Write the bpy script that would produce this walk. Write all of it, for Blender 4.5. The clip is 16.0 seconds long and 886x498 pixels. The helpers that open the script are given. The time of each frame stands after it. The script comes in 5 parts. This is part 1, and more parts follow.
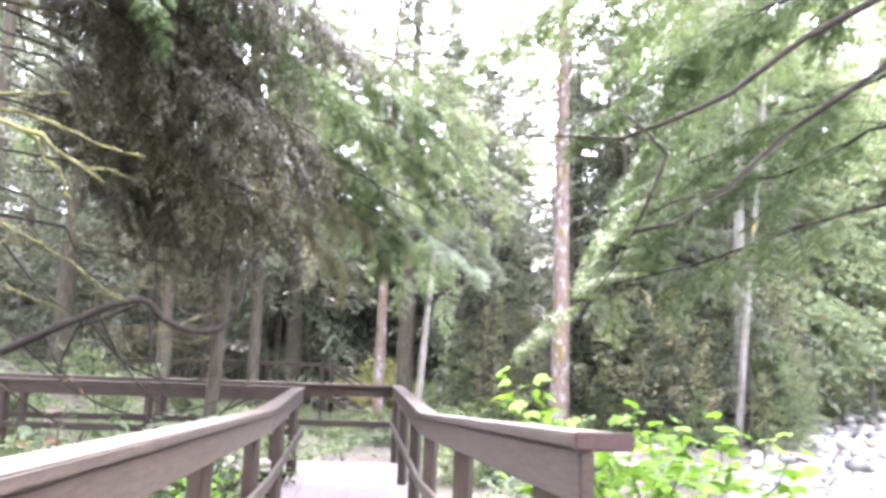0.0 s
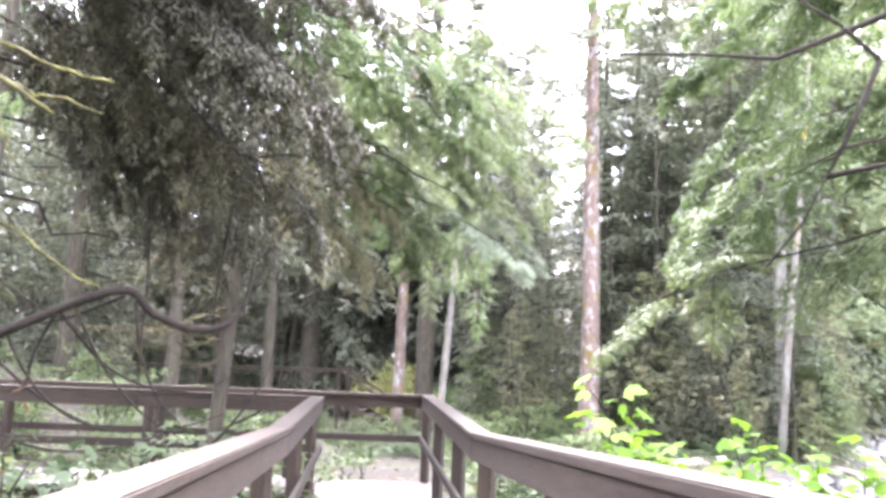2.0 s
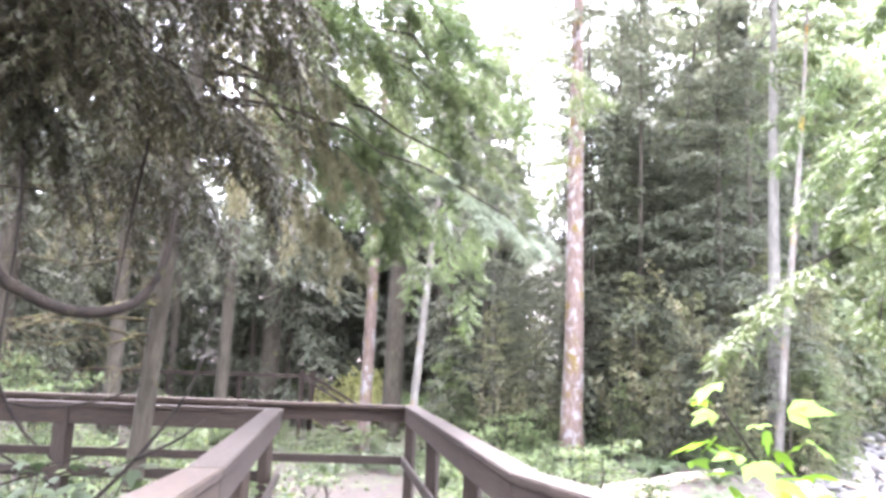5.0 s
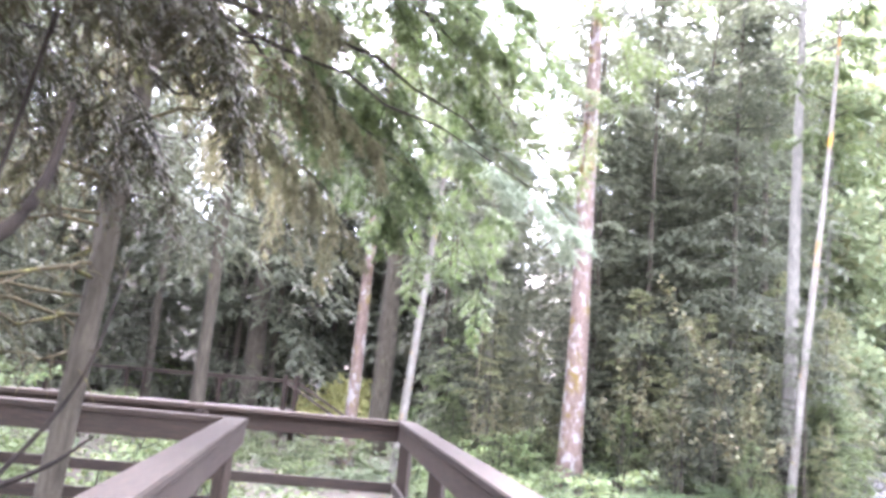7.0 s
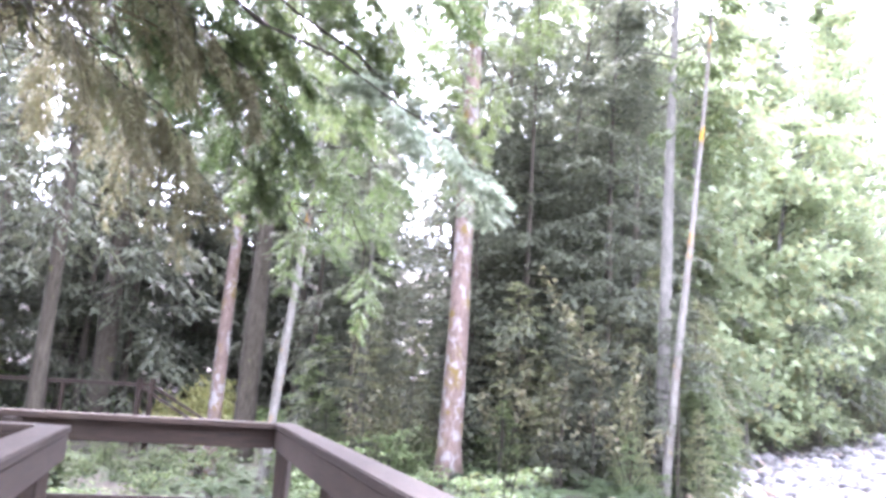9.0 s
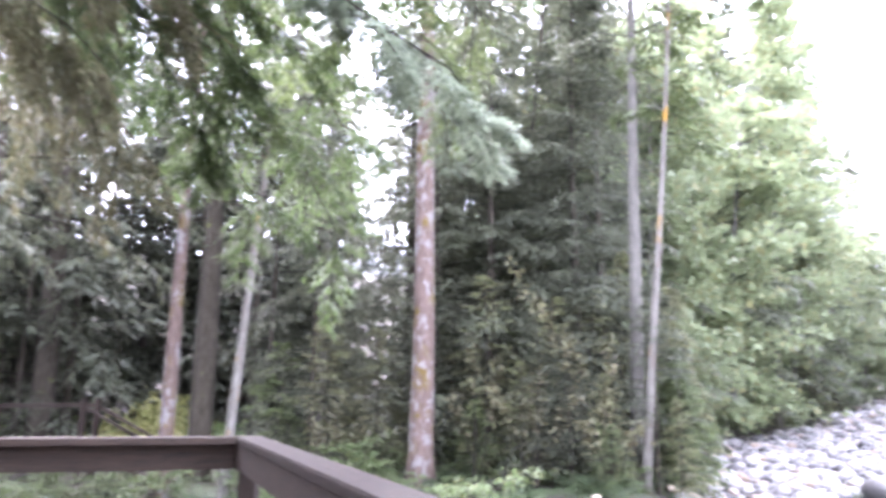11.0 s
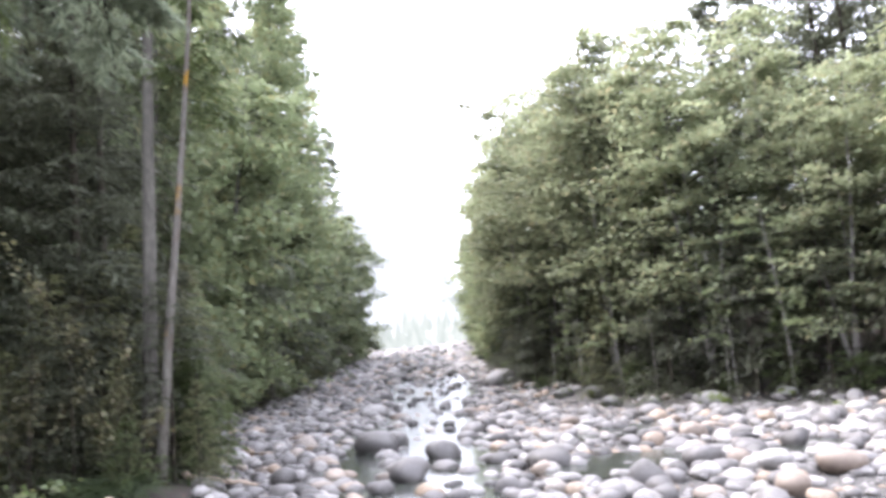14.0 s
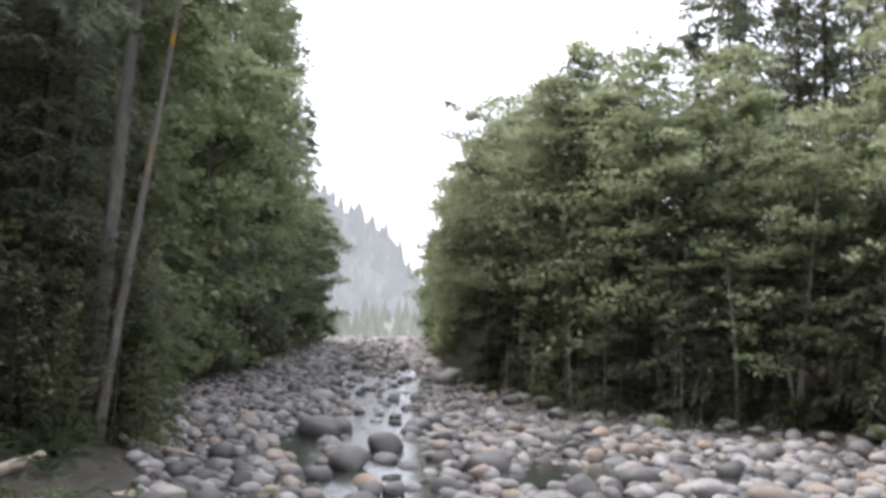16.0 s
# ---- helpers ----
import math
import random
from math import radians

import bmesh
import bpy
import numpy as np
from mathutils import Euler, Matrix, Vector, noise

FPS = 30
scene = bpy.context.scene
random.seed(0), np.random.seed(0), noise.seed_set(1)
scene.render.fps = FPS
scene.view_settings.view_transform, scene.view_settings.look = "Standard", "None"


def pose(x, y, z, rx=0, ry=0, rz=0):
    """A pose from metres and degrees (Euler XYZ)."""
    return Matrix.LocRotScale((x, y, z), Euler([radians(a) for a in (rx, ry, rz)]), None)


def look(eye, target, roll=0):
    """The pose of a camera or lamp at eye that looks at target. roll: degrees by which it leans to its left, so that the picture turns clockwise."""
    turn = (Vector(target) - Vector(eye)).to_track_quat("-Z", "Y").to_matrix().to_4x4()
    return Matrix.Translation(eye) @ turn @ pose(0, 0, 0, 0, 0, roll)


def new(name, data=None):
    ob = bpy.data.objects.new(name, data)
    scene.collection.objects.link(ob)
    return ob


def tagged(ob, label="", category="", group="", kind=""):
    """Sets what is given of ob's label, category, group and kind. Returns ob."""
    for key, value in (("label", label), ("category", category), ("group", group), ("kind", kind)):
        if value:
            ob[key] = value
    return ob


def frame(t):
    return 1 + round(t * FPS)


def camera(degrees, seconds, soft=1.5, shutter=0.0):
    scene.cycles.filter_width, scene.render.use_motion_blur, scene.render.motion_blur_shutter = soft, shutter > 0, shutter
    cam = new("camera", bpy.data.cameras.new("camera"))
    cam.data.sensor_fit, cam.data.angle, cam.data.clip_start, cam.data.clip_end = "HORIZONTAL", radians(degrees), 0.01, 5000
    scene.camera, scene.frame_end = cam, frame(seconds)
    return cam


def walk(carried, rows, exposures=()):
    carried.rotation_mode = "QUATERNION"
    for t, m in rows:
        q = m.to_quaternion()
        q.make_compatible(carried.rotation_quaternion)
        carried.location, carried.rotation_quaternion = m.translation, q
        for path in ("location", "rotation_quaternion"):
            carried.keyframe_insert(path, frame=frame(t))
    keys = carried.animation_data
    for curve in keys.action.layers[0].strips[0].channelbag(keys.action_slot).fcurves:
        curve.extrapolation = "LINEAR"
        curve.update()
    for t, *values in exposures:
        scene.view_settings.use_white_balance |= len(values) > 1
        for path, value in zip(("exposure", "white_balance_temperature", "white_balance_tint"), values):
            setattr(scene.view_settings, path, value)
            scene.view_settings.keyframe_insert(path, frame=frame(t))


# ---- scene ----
cam = camera(60.0, 16.0, soft=3.4, shutter=0.6)
PATH = [
    (0, (0.818, 0.717, 1.581), (0.53, 2.678, 1.845), 2.0),
    (0.5, (0.719, 1.084, 1.57), (0.384, 3.041, 1.811), 1.1),
    (1, (0.557, 1.318, 1.555), (0.353, 3.298, 1.747), 1.1),
    (1.5, (0.477, 1.686, 1.528), (0.144, 3.638, 1.811), 2.3),
    (2, (0.362, 1.918, 1.558), (0.037, 3.872, 1.836), 2.3),
    (2.5, (0.229, 2.287, 1.532), (0.008, 4.256, 1.803), 0.9),
    (3, (0.133, 2.637, 1.529), (-0.126, 4.604, 1.783), 2.3),
    (3.5, (-0.014, 2.915, 1.555), (-0.293, 4.872, 1.856), 0.8),
    (4, (-0.11, 3.094, 1.572), (-0.317, 5.07, 1.805), 2.0),
    (4.2, (-0.094, 3.216, 1.537), (-0.362, 5.176, 1.831), 2.4),
    (6.5, (-0.449, 4.68, 1.49), (-0.587, 6.653, 1.789), 2.5),
    (7, (-0.487, 5.074, 1.464), (-0.707, 7.034, 1.795), 5.4),
    (7.5, (-0.593, 5.419, 1.445), (-0.635, 7.396, 1.747), 4.0),
    (8, (-0.605, 5.728, 1.413), (-0.751, 7.685, 1.799), 5.9),
    (8.5, (-0.693, 5.981, 1.401), (-0.608, 7.933, 1.829), 3.1),
    (8.7, (-0.704, 6.051, 1.394), (-0.588, 8.013, 1.764), 4.1),
    (10.8, (-0.884, 7.124, 1.31), (-0.688, 9.086, 1.646), 0.6),
    (11, (-0.883, 7.222, 1.313), (-0.64, 9.171, 1.685), 0.7),
    (11.5, (-0.955, 7.518, 1.314), (-0.468, 9.429, 1.647), -1.0),
    (12, (-0.886, 7.678, 1.314), (-0.386, 9.575, 1.702), 0.4),
    (12.5, (-1.001, 7.949, 1.350), (-0.108, 9.710, 1.666), -1.6),
    (13, (-0.954, 8.087, 1.306), (0.097, 9.744, 1.692), -2.5),
    (13.5, (-0.951, 8.197, 1.308), (0.192, 9.802, 1.652), -2.2),
    (14, (-1.146, 8.449, 1.351), (0.242, 9.862, 1.629), -4.5),
    (14.5, (-1.081, 8.461, 1.354), (0.360, 9.825, 1.608), -1.5),
    (15, (-1.123, 8.457, 1.358), (0.358, 9.781, 1.586), -1.7),
    (15.5, (-1.140, 8.443, 1.361), (0.347, 9.763, 1.571), 0.2),
    (16, (-1.133, 8.449, 1.363), (0.314, 9.803, 1.628), 2.4),
]
EXPOSURES = [(0.0, 4.5, 6200, 22), (4.0, 4.6, 6150, 24), (7.0, 4.7, 6000, 27), (9.0, 4.55, 5800, 29), (11.0, 4.1, 5850, 29), (12.5, 3.4, 6050, 24), (14.0, 2.55, 6250, 20), (15.0, 1.9, 6350, 18), (16.0, 1.4, 6450, 16)]
walk(cam, [(t, look(eye, target, roll)) for t, eye, target, roll in PATH], EXPOSURES)

# ---------------------------------------------------------------- light
SUN_UP, SUN_TURN = 56.0, -12.0   # elevation; turn from +y towards +x
world = bpy.data.worlds.new("overcast_sky")
scene.world = world
world.use_nodes = True
wn, wl = world.node_tree.nodes, world.node_tree.links
sky = wn.new("ShaderNodeTexSky")
sky.sky_type, sky.sun_disc = "NISHITA", False
sky.sun_elevation, sky.sun_rotation = radians(SUN_UP), radians(SUN_TURN)
sky.air_density, sky.dust_density = 1.0, 6.0
grey = wn.new("ShaderNodeHueSaturation")
grey.inputs["Saturation"].default_value = 0.22
wl.new(sky.outputs[0], grey.inputs["Color"])
cloud = wn.new("ShaderNodeMix")          # a closed, even layer of pale cloud over most of the sky
cloud.data_type = "RGBA"
cloud.inputs[0].default_value = 0.7
cloud.inputs[7].default_value = (7.4, 7.9, 8.9, 1)
wl.new(grey.outputs[0], cloud.inputs[6])
wl.new(cloud.outputs[2], wn["Background"].inputs["Color"])
wn["Background"].inputs["Strength"].default_value = 0.15

sun_data = bpy.data.lights.new("sun", "SUN")
sun_data.energy, sun_data.angle, sun_data.color = 1.5, radians(30), (1.0, 0.96, 0.9)
sun = new("sun", sun_data)
sun_dir = Vector((math.sin(radians(SUN_TURN)) * math.cos(radians(SUN_UP)), math.cos(radians(SUN_TURN)) * math.cos(radians(SUN_UP)), math.sin(radians(SUN_UP))))
sun.matrix_world = look(sun_dir * 50, (0, 0, 0))

# ---------------------------------------------------------------- materials
def nodes_of(m):
    m.use_nodes = True
    return m.node_tree.nodes, m.node_tree.links, m.node_tree.nodes["Principled BSDF"]


def noise_node(n, l, scale, detail=6.0, rough=0.6, stretch=None, kind="Object"):
    co = n.new("ShaderNodeTexCoord")
    out = co.outputs[kind]
    if stretch:
        mp = n.new("ShaderNodeMapping")
        mp.inputs["Scale"].default_value = stretch
        l.new(out, mp.inputs["Vector"])
        out = mp.outputs["Vector"]
    t = n.new("ShaderNodeTexNoise")
    t.inputs["Scale"].default_value, t.inputs["Detail"].default_value, t.inputs["Roughness"].default_value = scale, detail, rough
    l.new(out, t.inputs["Vector"])
    return t.outputs["Fac"]


def ramp(n, l, fac, stops):
    r = n.new("ShaderNodeValToRGB")
    while len(r.color_ramp.elements) < len(stops):
        r.color_ramp.elements.new(0.5)
    for e, (p, c) in zip(r.color_ramp.elements, stops):
        e.position, e.color = p, (*c, 1)
    l.new(fac, r.inputs["Fac"])
    return r.outputs["Color"]


def mix(n, l, fac, a, b, mode="MIX"):
    x = n.new("ShaderNodeMix")
    x.data_type, x.blend_type = "RGBA", mode
    for sock, v in ((x.inputs[0], fac), (x.inputs[6], a), (x.inputs[7], b)):
        if isinstance(v, (int, float)):
            sock.default_value = v
        elif isinstance(v, tuple):
            sock.default_value = (*v, 1)
        else:
            l.new(v, sock)
    return x.outputs[2]


def bump(n, l, fac, strength, dist=0.02):
    b = n.new("ShaderNodeBump")
    b.inputs["Strength"].default_value, b.inputs["Distance"].default_value = strength, dist
    l.new(fac, b.inputs["Height"])
    return b.outputs["Normal"]


def bark_material(name, dark, pale, patch, patch_at=0.6, blotch=2.0, lichen=None):
    """Furrowed bark with moss or lichen patches."""
    m = bpy.data.materials.new(name)
    n, l, p = nodes_of(m)
    fine = noise_node(n, l, 14.0, 8, 0.7, (1, 1, 0.25))
    big = noise_node(n, l, blotch, 5, 0.65)
    base = ramp(n, l, fine, [(0.3, dark), (0.7, pale)])
    where = ramp(n, l, big, [(patch_at, (0, 0, 0)), (patch_at + 0.08, (1, 1, 1))])
    col = mix(n, l, where, base, patch)
    if lichen:
        spots = noise_node(n, l, blotch * 2.3, 6, 0.7, (1, 1, 0.6))
        col = mix(n, l, ramp(n, l, spots, [(0.52, (0, 0, 0)), (0.58, (1, 1, 1))]), col, lichen)
    l.new(col, p.inputs["Base Color"])
    l.new(bump(n, l, fine, 0.9, 0.03), p.inputs["Normal"])
    p.inputs["Roughness"].default_value = 0.95
    p.inputs["Specular IOR Level"].default_value = 0.2
    return m


def leaf_material(name, dark, pale, through_light=0.4, odd=None, odd_share=0.0, rough=0.55):
    """Leaves or needles, each blade a little different; some light passes through."""
    m = bpy.data.materials.new(name)
    n, l, p = nodes_of(m)
    geo = n.new("ShaderNodeNewGeometry")
    stops = [(0.0, dark), (0.85, pale)]
    if odd:
        stops = [(0.0, dark), (1 - odd_share - 0.05, pale), (1 - odd_share, odd)]
    per_leaf = ramp(n, l, geo.outputs["Random Per Island"], stops)
    info = n.new("ShaderNodeObjectInfo")
    patch = noise_node(n, l, 0.7, 3, 0.6)
    col = mix(n, l, 0.6, per_leaf, ramp(n, l, patch, [(0.3, dark), (0.7, pale)]))
    hs = n.new("ShaderNodeHueSaturation")
    val = n.new("ShaderNodeMapRange")
    val.inputs["To Min"].default_value, val.inputs["To Max"].default_value = 0.75, 1.25
    l.new(info.outputs["Random"], val.inputs["Value"])
    l.new(val.outputs[0], hs.inputs["Value"])
    l.new(col, hs.inputs["Color"])
    l.new(hs.outputs[0], p.inputs["Base Color"])
    p.inputs["Roughness"].default_value = rough
    p.inputs["Specular IOR Level"].default_value = 0.35
    tr = n.new("ShaderNodeBsdfTranslucent")
    l.new(hs.outputs[0], tr.inputs["Color"])
    ms = n.new("ShaderNodeMixShader")
    ms.inputs[0].default_value = through_light
    l.new(p.outputs[0], ms.inputs[1])
    l.new(tr.outputs[0], ms.inputs[2])
    l.new(ms.outputs[0], n["Material Output"].inputs["Surface"])
    return m


def wood_material(name, dark, pale, green=(0.16, 0.17, 0.09), along=(12, 1.2, 12)):
    m = bpy.data.materials.new(name)
    n, l, p = nodes_of(m)
    grain = noise_node(n, l, 6.0, 8, 0.7, along)
    stain = noise_node(n, l, 1.6, 4, 0.6, None, "Object")
    info = n.new("ShaderNodeObjectInfo")
    base = ramp(n, l, grain, [(0.28, dark), (0.72, pale)])
    base = mix(n, l, ramp(n, l, stain, [(0.55, (0, 0, 0)), (0.75, (0.6, 0.6, 0.6))]), base, green)
    hs = n.new("ShaderNodeHueSaturation")
    val = n.new("ShaderNodeMapRange")
    val.inputs["To Min"].default_value, val.inputs["To Max"].default_value = 0.75, 1.2
    l.new(info.outputs["Random"], val.inputs["Value"])
    l.new(val.outputs[0], hs.inputs["Value"])
    l.new(base, hs.inputs["Color"])
    l.new(hs.outputs[0], p.inputs["Base Color"])
    l.new(bump(n, l, grain, 0.5, 0.006), p.inputs["Normal"])
    p.inputs["Roughness"].default_value = 0.78
    p.inputs["Specular IOR Level"].default_value = 0.3
    return m


def rock_material(name):
    m = bpy.data.materials.new(name)
    n, l, p = nodes_of(m)
    geo, info = n.new("ShaderNodeNewGeometry"), n.new("ShaderNodeObjectInfo")
    add = n.new("ShaderNodeMath")
    add.operation = "ADD"
    l.new(geo.outputs["Random Per Island"], add.inputs[0])
    l.new(info.outputs["Random"], add.inputs[1])
    fr = n.new("ShaderNodeMath")
    fr.operation = "FRACT"
    l.new(add.outputs[0], fr.inputs[0])
    own = ramp(n, l, fr.outputs[0], [(0.0, (0.045, 0.042, 0.04)), (0.22, (0.12, 0.113, 0.108)), (0.5, (0.2, 0.19, 0.182)), (0.78, (0.33, 0.317, 0.303)), (0.9, (0.31, 0.235, 0.17)), (1.0, (0.18, 0.155, 0.138))])
    grain = noise_node(n, l, 22.0, 8, 0.7)
    cloud = noise_node(n, l, 3.0, 4, 0.6)
    col = mix(n, l, 0.55, own, ramp(n, l, grain, [(0.3, (0.35, 0.35, 0.35)), (0.7, (1, 1, 1))]), "MULTIPLY")
    col = mix(n, l, 0.5, col, ramp(n, l, cloud, [(0.35, (0.5, 0.48, 0.42)), (0.65, (1, 1, 1))]), "MULTIPLY")
    l.new(col, p.inputs["Base Color"])
    l.new(bump(n, l, grain, 0.35, 0.02), p.inputs["Normal"])
    p.inputs["Roughness"].default_value = 0.6
    return m


def ground_material(name):
    """Forest litter and moss on the banks, gravel on the river bed, told apart by a stored attribute."""
    m = bpy.data.materials.new(name)
    n, l, p = nodes_of(m)
    at = n.new("ShaderNodeAttribute")
    at.attribute_name = "bed"
    fine, mid = noise_node(n, l, 9.0, 10, 0.75), noise_node(n, l, 0.8, 5, 0.6)
    litter = ramp(n, l, fine, [(0.25, (0.01, 0.008, 0.006)), (0.5, (0.034, 0.024, 0.017)), (0.75, (0.09, 0.062, 0.042))])
    moss = ramp(n, l, fine, [(0.3, (0.02, 0.03, 0.01)), (0.7, (0.08, 0.1, 0.035))])
    forest = mix(n, l, ramp(n, l, mid, [(0.52, (0, 0, 0)), (0.68, (1, 1, 1))]), litter, moss)
    gravel = ramp(n, l, fine, [(0.3, (0.03, 0.028, 0.026)), (0.7, (0.14, 0.134, 0.125))])
    l.new(mix(n, l, at.outputs["Fac"], forest, gravel), p.inputs["Base Color"])
    l.new(bump(n, l, fine, 0.9, 0.08), p.inputs["Normal"])
    p.inputs["Roughness"].default_value = 0.95
    return m


def water_material(name):
    m = bpy.data.materials.new(name)
    n, l, p = nodes_of(m)
    rip = noise_node(n, l, 3.2, 4, 0.6)
    l.new(ramp(n, l, rip, [(0.4, (0.03, 0.035, 0.03)), (0.7, (0.06, 0.065, 0.055))]), p.inputs["Base Color"])
    l.new(bump(n, l, rip, 0.35, 0.05), p.inputs["Normal"])
    p.inputs["Roughness"].default_value = 0.08
    return m


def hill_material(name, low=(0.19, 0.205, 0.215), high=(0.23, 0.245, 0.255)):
    """Far wooded slope; a pale glowing colour paints the mist onto it."""
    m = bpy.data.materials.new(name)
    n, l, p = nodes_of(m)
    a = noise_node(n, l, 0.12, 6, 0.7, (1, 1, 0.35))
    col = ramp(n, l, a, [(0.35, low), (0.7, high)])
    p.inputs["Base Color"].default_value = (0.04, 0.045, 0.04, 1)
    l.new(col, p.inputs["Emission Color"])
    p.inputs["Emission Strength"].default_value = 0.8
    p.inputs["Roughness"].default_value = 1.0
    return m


BARK = bark_material("fir_bark", (0.02, 0.017, 0.012), (0.074, 0.064, 0.047), (0.09, 0.095, 0.03), 0.62)
BARK_PALE = bark_material("lichened_bark", (0.05, 0.034, 0.026), (0.14, 0.103, 0.085), (0.09, 0.065, 0.02), 0.53, 1.8, (0.165, 0.152, 0.142))
BARK_GREY = bark_material("grey_bark", (0.05, 0.046, 0.039), (0.145, 0.138, 0.117), (0.18, 0.19, 0.12), 0.62)
BARK_PALE_STEM = bark_material("alder_bark", (0.13, 0.12, 0.11), (0.32, 0.3, 0.28), (0.3, 0.28, 0.2), 0.62, 1.6)
BARK_WHITE = bark_material("birch_bark", (0.06, 0.053, 0.044), (0.175, 0.166, 0.142), (0.22, 0.125, 0.02), 0.56, 1.3, (0.1, 0.085, 0.07))
TWIG = bark_material("twig_bark", (0.008, 0.006, 0.005), (0.026, 0.02, 0.014), (0.035, 0.035, 0.013), 0.62, 5.0)
MOSS_TWIG = bark_material("mossy_twig", (0.025, 0.02, 0.011), (0.085, 0.072, 0.035), (0.11, 0.105, 0.035), 0.55, 6.0)
MOSS_BRIGHT = bark_material("bright_moss", (0.025, 0.023, 0.01), (0.085, 0.08, 0.028), (0.11, 0.108, 0.035), 0.5, 9.0)
NEEDLE = leaf_material("fir_needles", (0.042, 0.049, 0.029), (0.105, 0.115, 0.07), 0.5)
NEEDLE_NEAR = leaf_material("near_hemlock_needles", (0.03, 0.048, 0.018), (0.09, 0.125, 0.045), 0.5)
# paler copy of the fir needles: haze painted into the colour
NEEDLE_HAZED = leaf_material("hazed_needles", (0.07, 0.08, 0.05), (0.15, 0.162, 0.105), 0.5)
NEEDLE_HEM = leaf_material("young_hemlock_needles", (0.08, 0.086, 0.04), (0.19, 0.195, 0.09), 0.5)
NEEDLE_BRIGHT = leaf_material("fresh_needles", (0.045, 0.064, 0.024), (0.12, 0.152, 0.056), 0.5)
NEEDLE_PALE = leaf_material("hemlock_needles", (0.1, 0.123, 0.082), (0.19, 0.222, 0.15), 0.5)
NEEDLE_BROWN = leaf_material("dry_needles", (0.014, 0.012, 0.0055), (0.037, 0.032, 0.0145), 0.3, (0.045, 0.058, 0.02), 0.25)
NEEDLE_OLIVE = leaf_material("olive_needles", (0.045, 0.042, 0.02), (0.12, 0.11, 0.055), 0.4, (0.09, 0.11, 0.04), 0.25)
LEAF_ALDER = leaf_material("alder_leaves", (0.125, 0.152, 0.08), (0.24, 0.282, 0.15), 0.55, (0.26, 0.2, 0.08), 0.1)
LEAF_CROWN = leaf_material("alder_crown_leaves", (0.15, 0.172, 0.1), (0.3, 0.335, 0.195), 0.55, (0.3, 0.23, 0.13), 0.12)
LEAF_MAPLE = leaf_material("maple_leaves", (0.065, 0.14, 0.012), (0.15, 0.255, 0.025), 0.45, rough=0.8)
LEAF_SHRUB = leaf_material("shrub_leaves", (0.045, 0.068, 0.025), (0.125, 0.16, 0.065), 0.45, (0.2, 0.17, 0.075), 0.08)
LEAF_YELLOW = leaf_material("yellow_leaves", (0.15, 0.165, 0.06), (0.32, 0.31, 0.12), 0.5)
LEAF_OLIVE = leaf_material("olive_maple_leaves", (0.07, 0.074, 0.038), (0.17, 0.162, 0.085), 0.5, (0.15, 0.1, 0.065), 0.2)
LEAF_FERN = leaf_material("fern_fronds", (0.022, 0.036, 0.015), (0.065, 0.09, 0.037), 0.4)
LEAF_BANK = leaf_material("wet_meadow_leaves", (0.09, 0.135, 0.045), (0.19, 0.25, 0.095), 0.5)
LEAF_RUST = leaf_material("rusty_leaves", (0.08, 0.04, 0.02), (0.19, 0.1, 0.045), 0.4)
WOOD = wood_material("weathered_wood", (0.008, 0.0055, 0.0042), (0.04, 0.0255, 0.0155), (0.034, 0.03, 0.018))
WOOD_DECK = wood_material("worn_deck_wood", (0.06, 0.048, 0.046), (0.17, 0.142, 0.138), (0.11, 0.095, 0.082))
WOOD_LOG = wood_material("barkless_log", (0.26, 0.2, 0.14), (0.56, 0.47, 0.38), (0.4, 0.3, 0.2), (6, 6, 1))
WOOD_RED = wood_material("cut_end_wood", (0.018, 0.009, 0.007), (0.05, 0.024, 0.019))
ROCK = rock_material("river_stone")
ROCK_MOSSY = bark_material("mossy_stone", (0.1, 0.1, 0.09), (0.2, 0.195, 0.185), (0.06, 0.075, 0.02), 0.5, 1.5)
GROUND = ground_material("forest_floor")
WATER = water_material("stream_water")
# mist is painted into both glows, the nearer woods less pale
HILL = hill_material("painted_mist_slope")
HILL_NEAR = hill_material("painted_mist_woods", (0.12, 0.135, 0.12), (0.2, 0.215, 0.19))


# ---------------------------------------------------------------- mesh helpers
def make_mesh(name, verts, faces, material, smooth=False):
    """A mesh from arrays; faces is a list of index arrays with 3 or 4 columns."""
    me = bpy.data.meshes.new(name)
    verts = np.asarray(verts, dtype=np.float32).reshape(-1, 3)
    faces = [np.asarray(f, dtype=np.int32) for f in (faces if isinstance(faces, list) else [faces]) if len(f)]
    idx = np.concatenate([f.ravel() for f in faces])
    tot = np.concatenate([np.full(len(f), f.shape[1], np.int32) for f in faces])
    start = np.concatenate([[0], np.cumsum(tot)[:-1]]).astype(np.int32)
    me.vertices.add(len(verts))
    me.vertices.foreach_set("co", verts.ravel())
    me.loops.add(len(idx))
    me.loops.foreach_set("vertex_index", idx)
    me.polygons.add(len(tot))
    me.polygons.foreach_set("loop_start", start)
    if smooth:
        me.polygons.foreach_set("use_smooth", np.ones(len(tot), bool))
    me.update(calc_edges=True)
    me.materials.append(material)
    return me


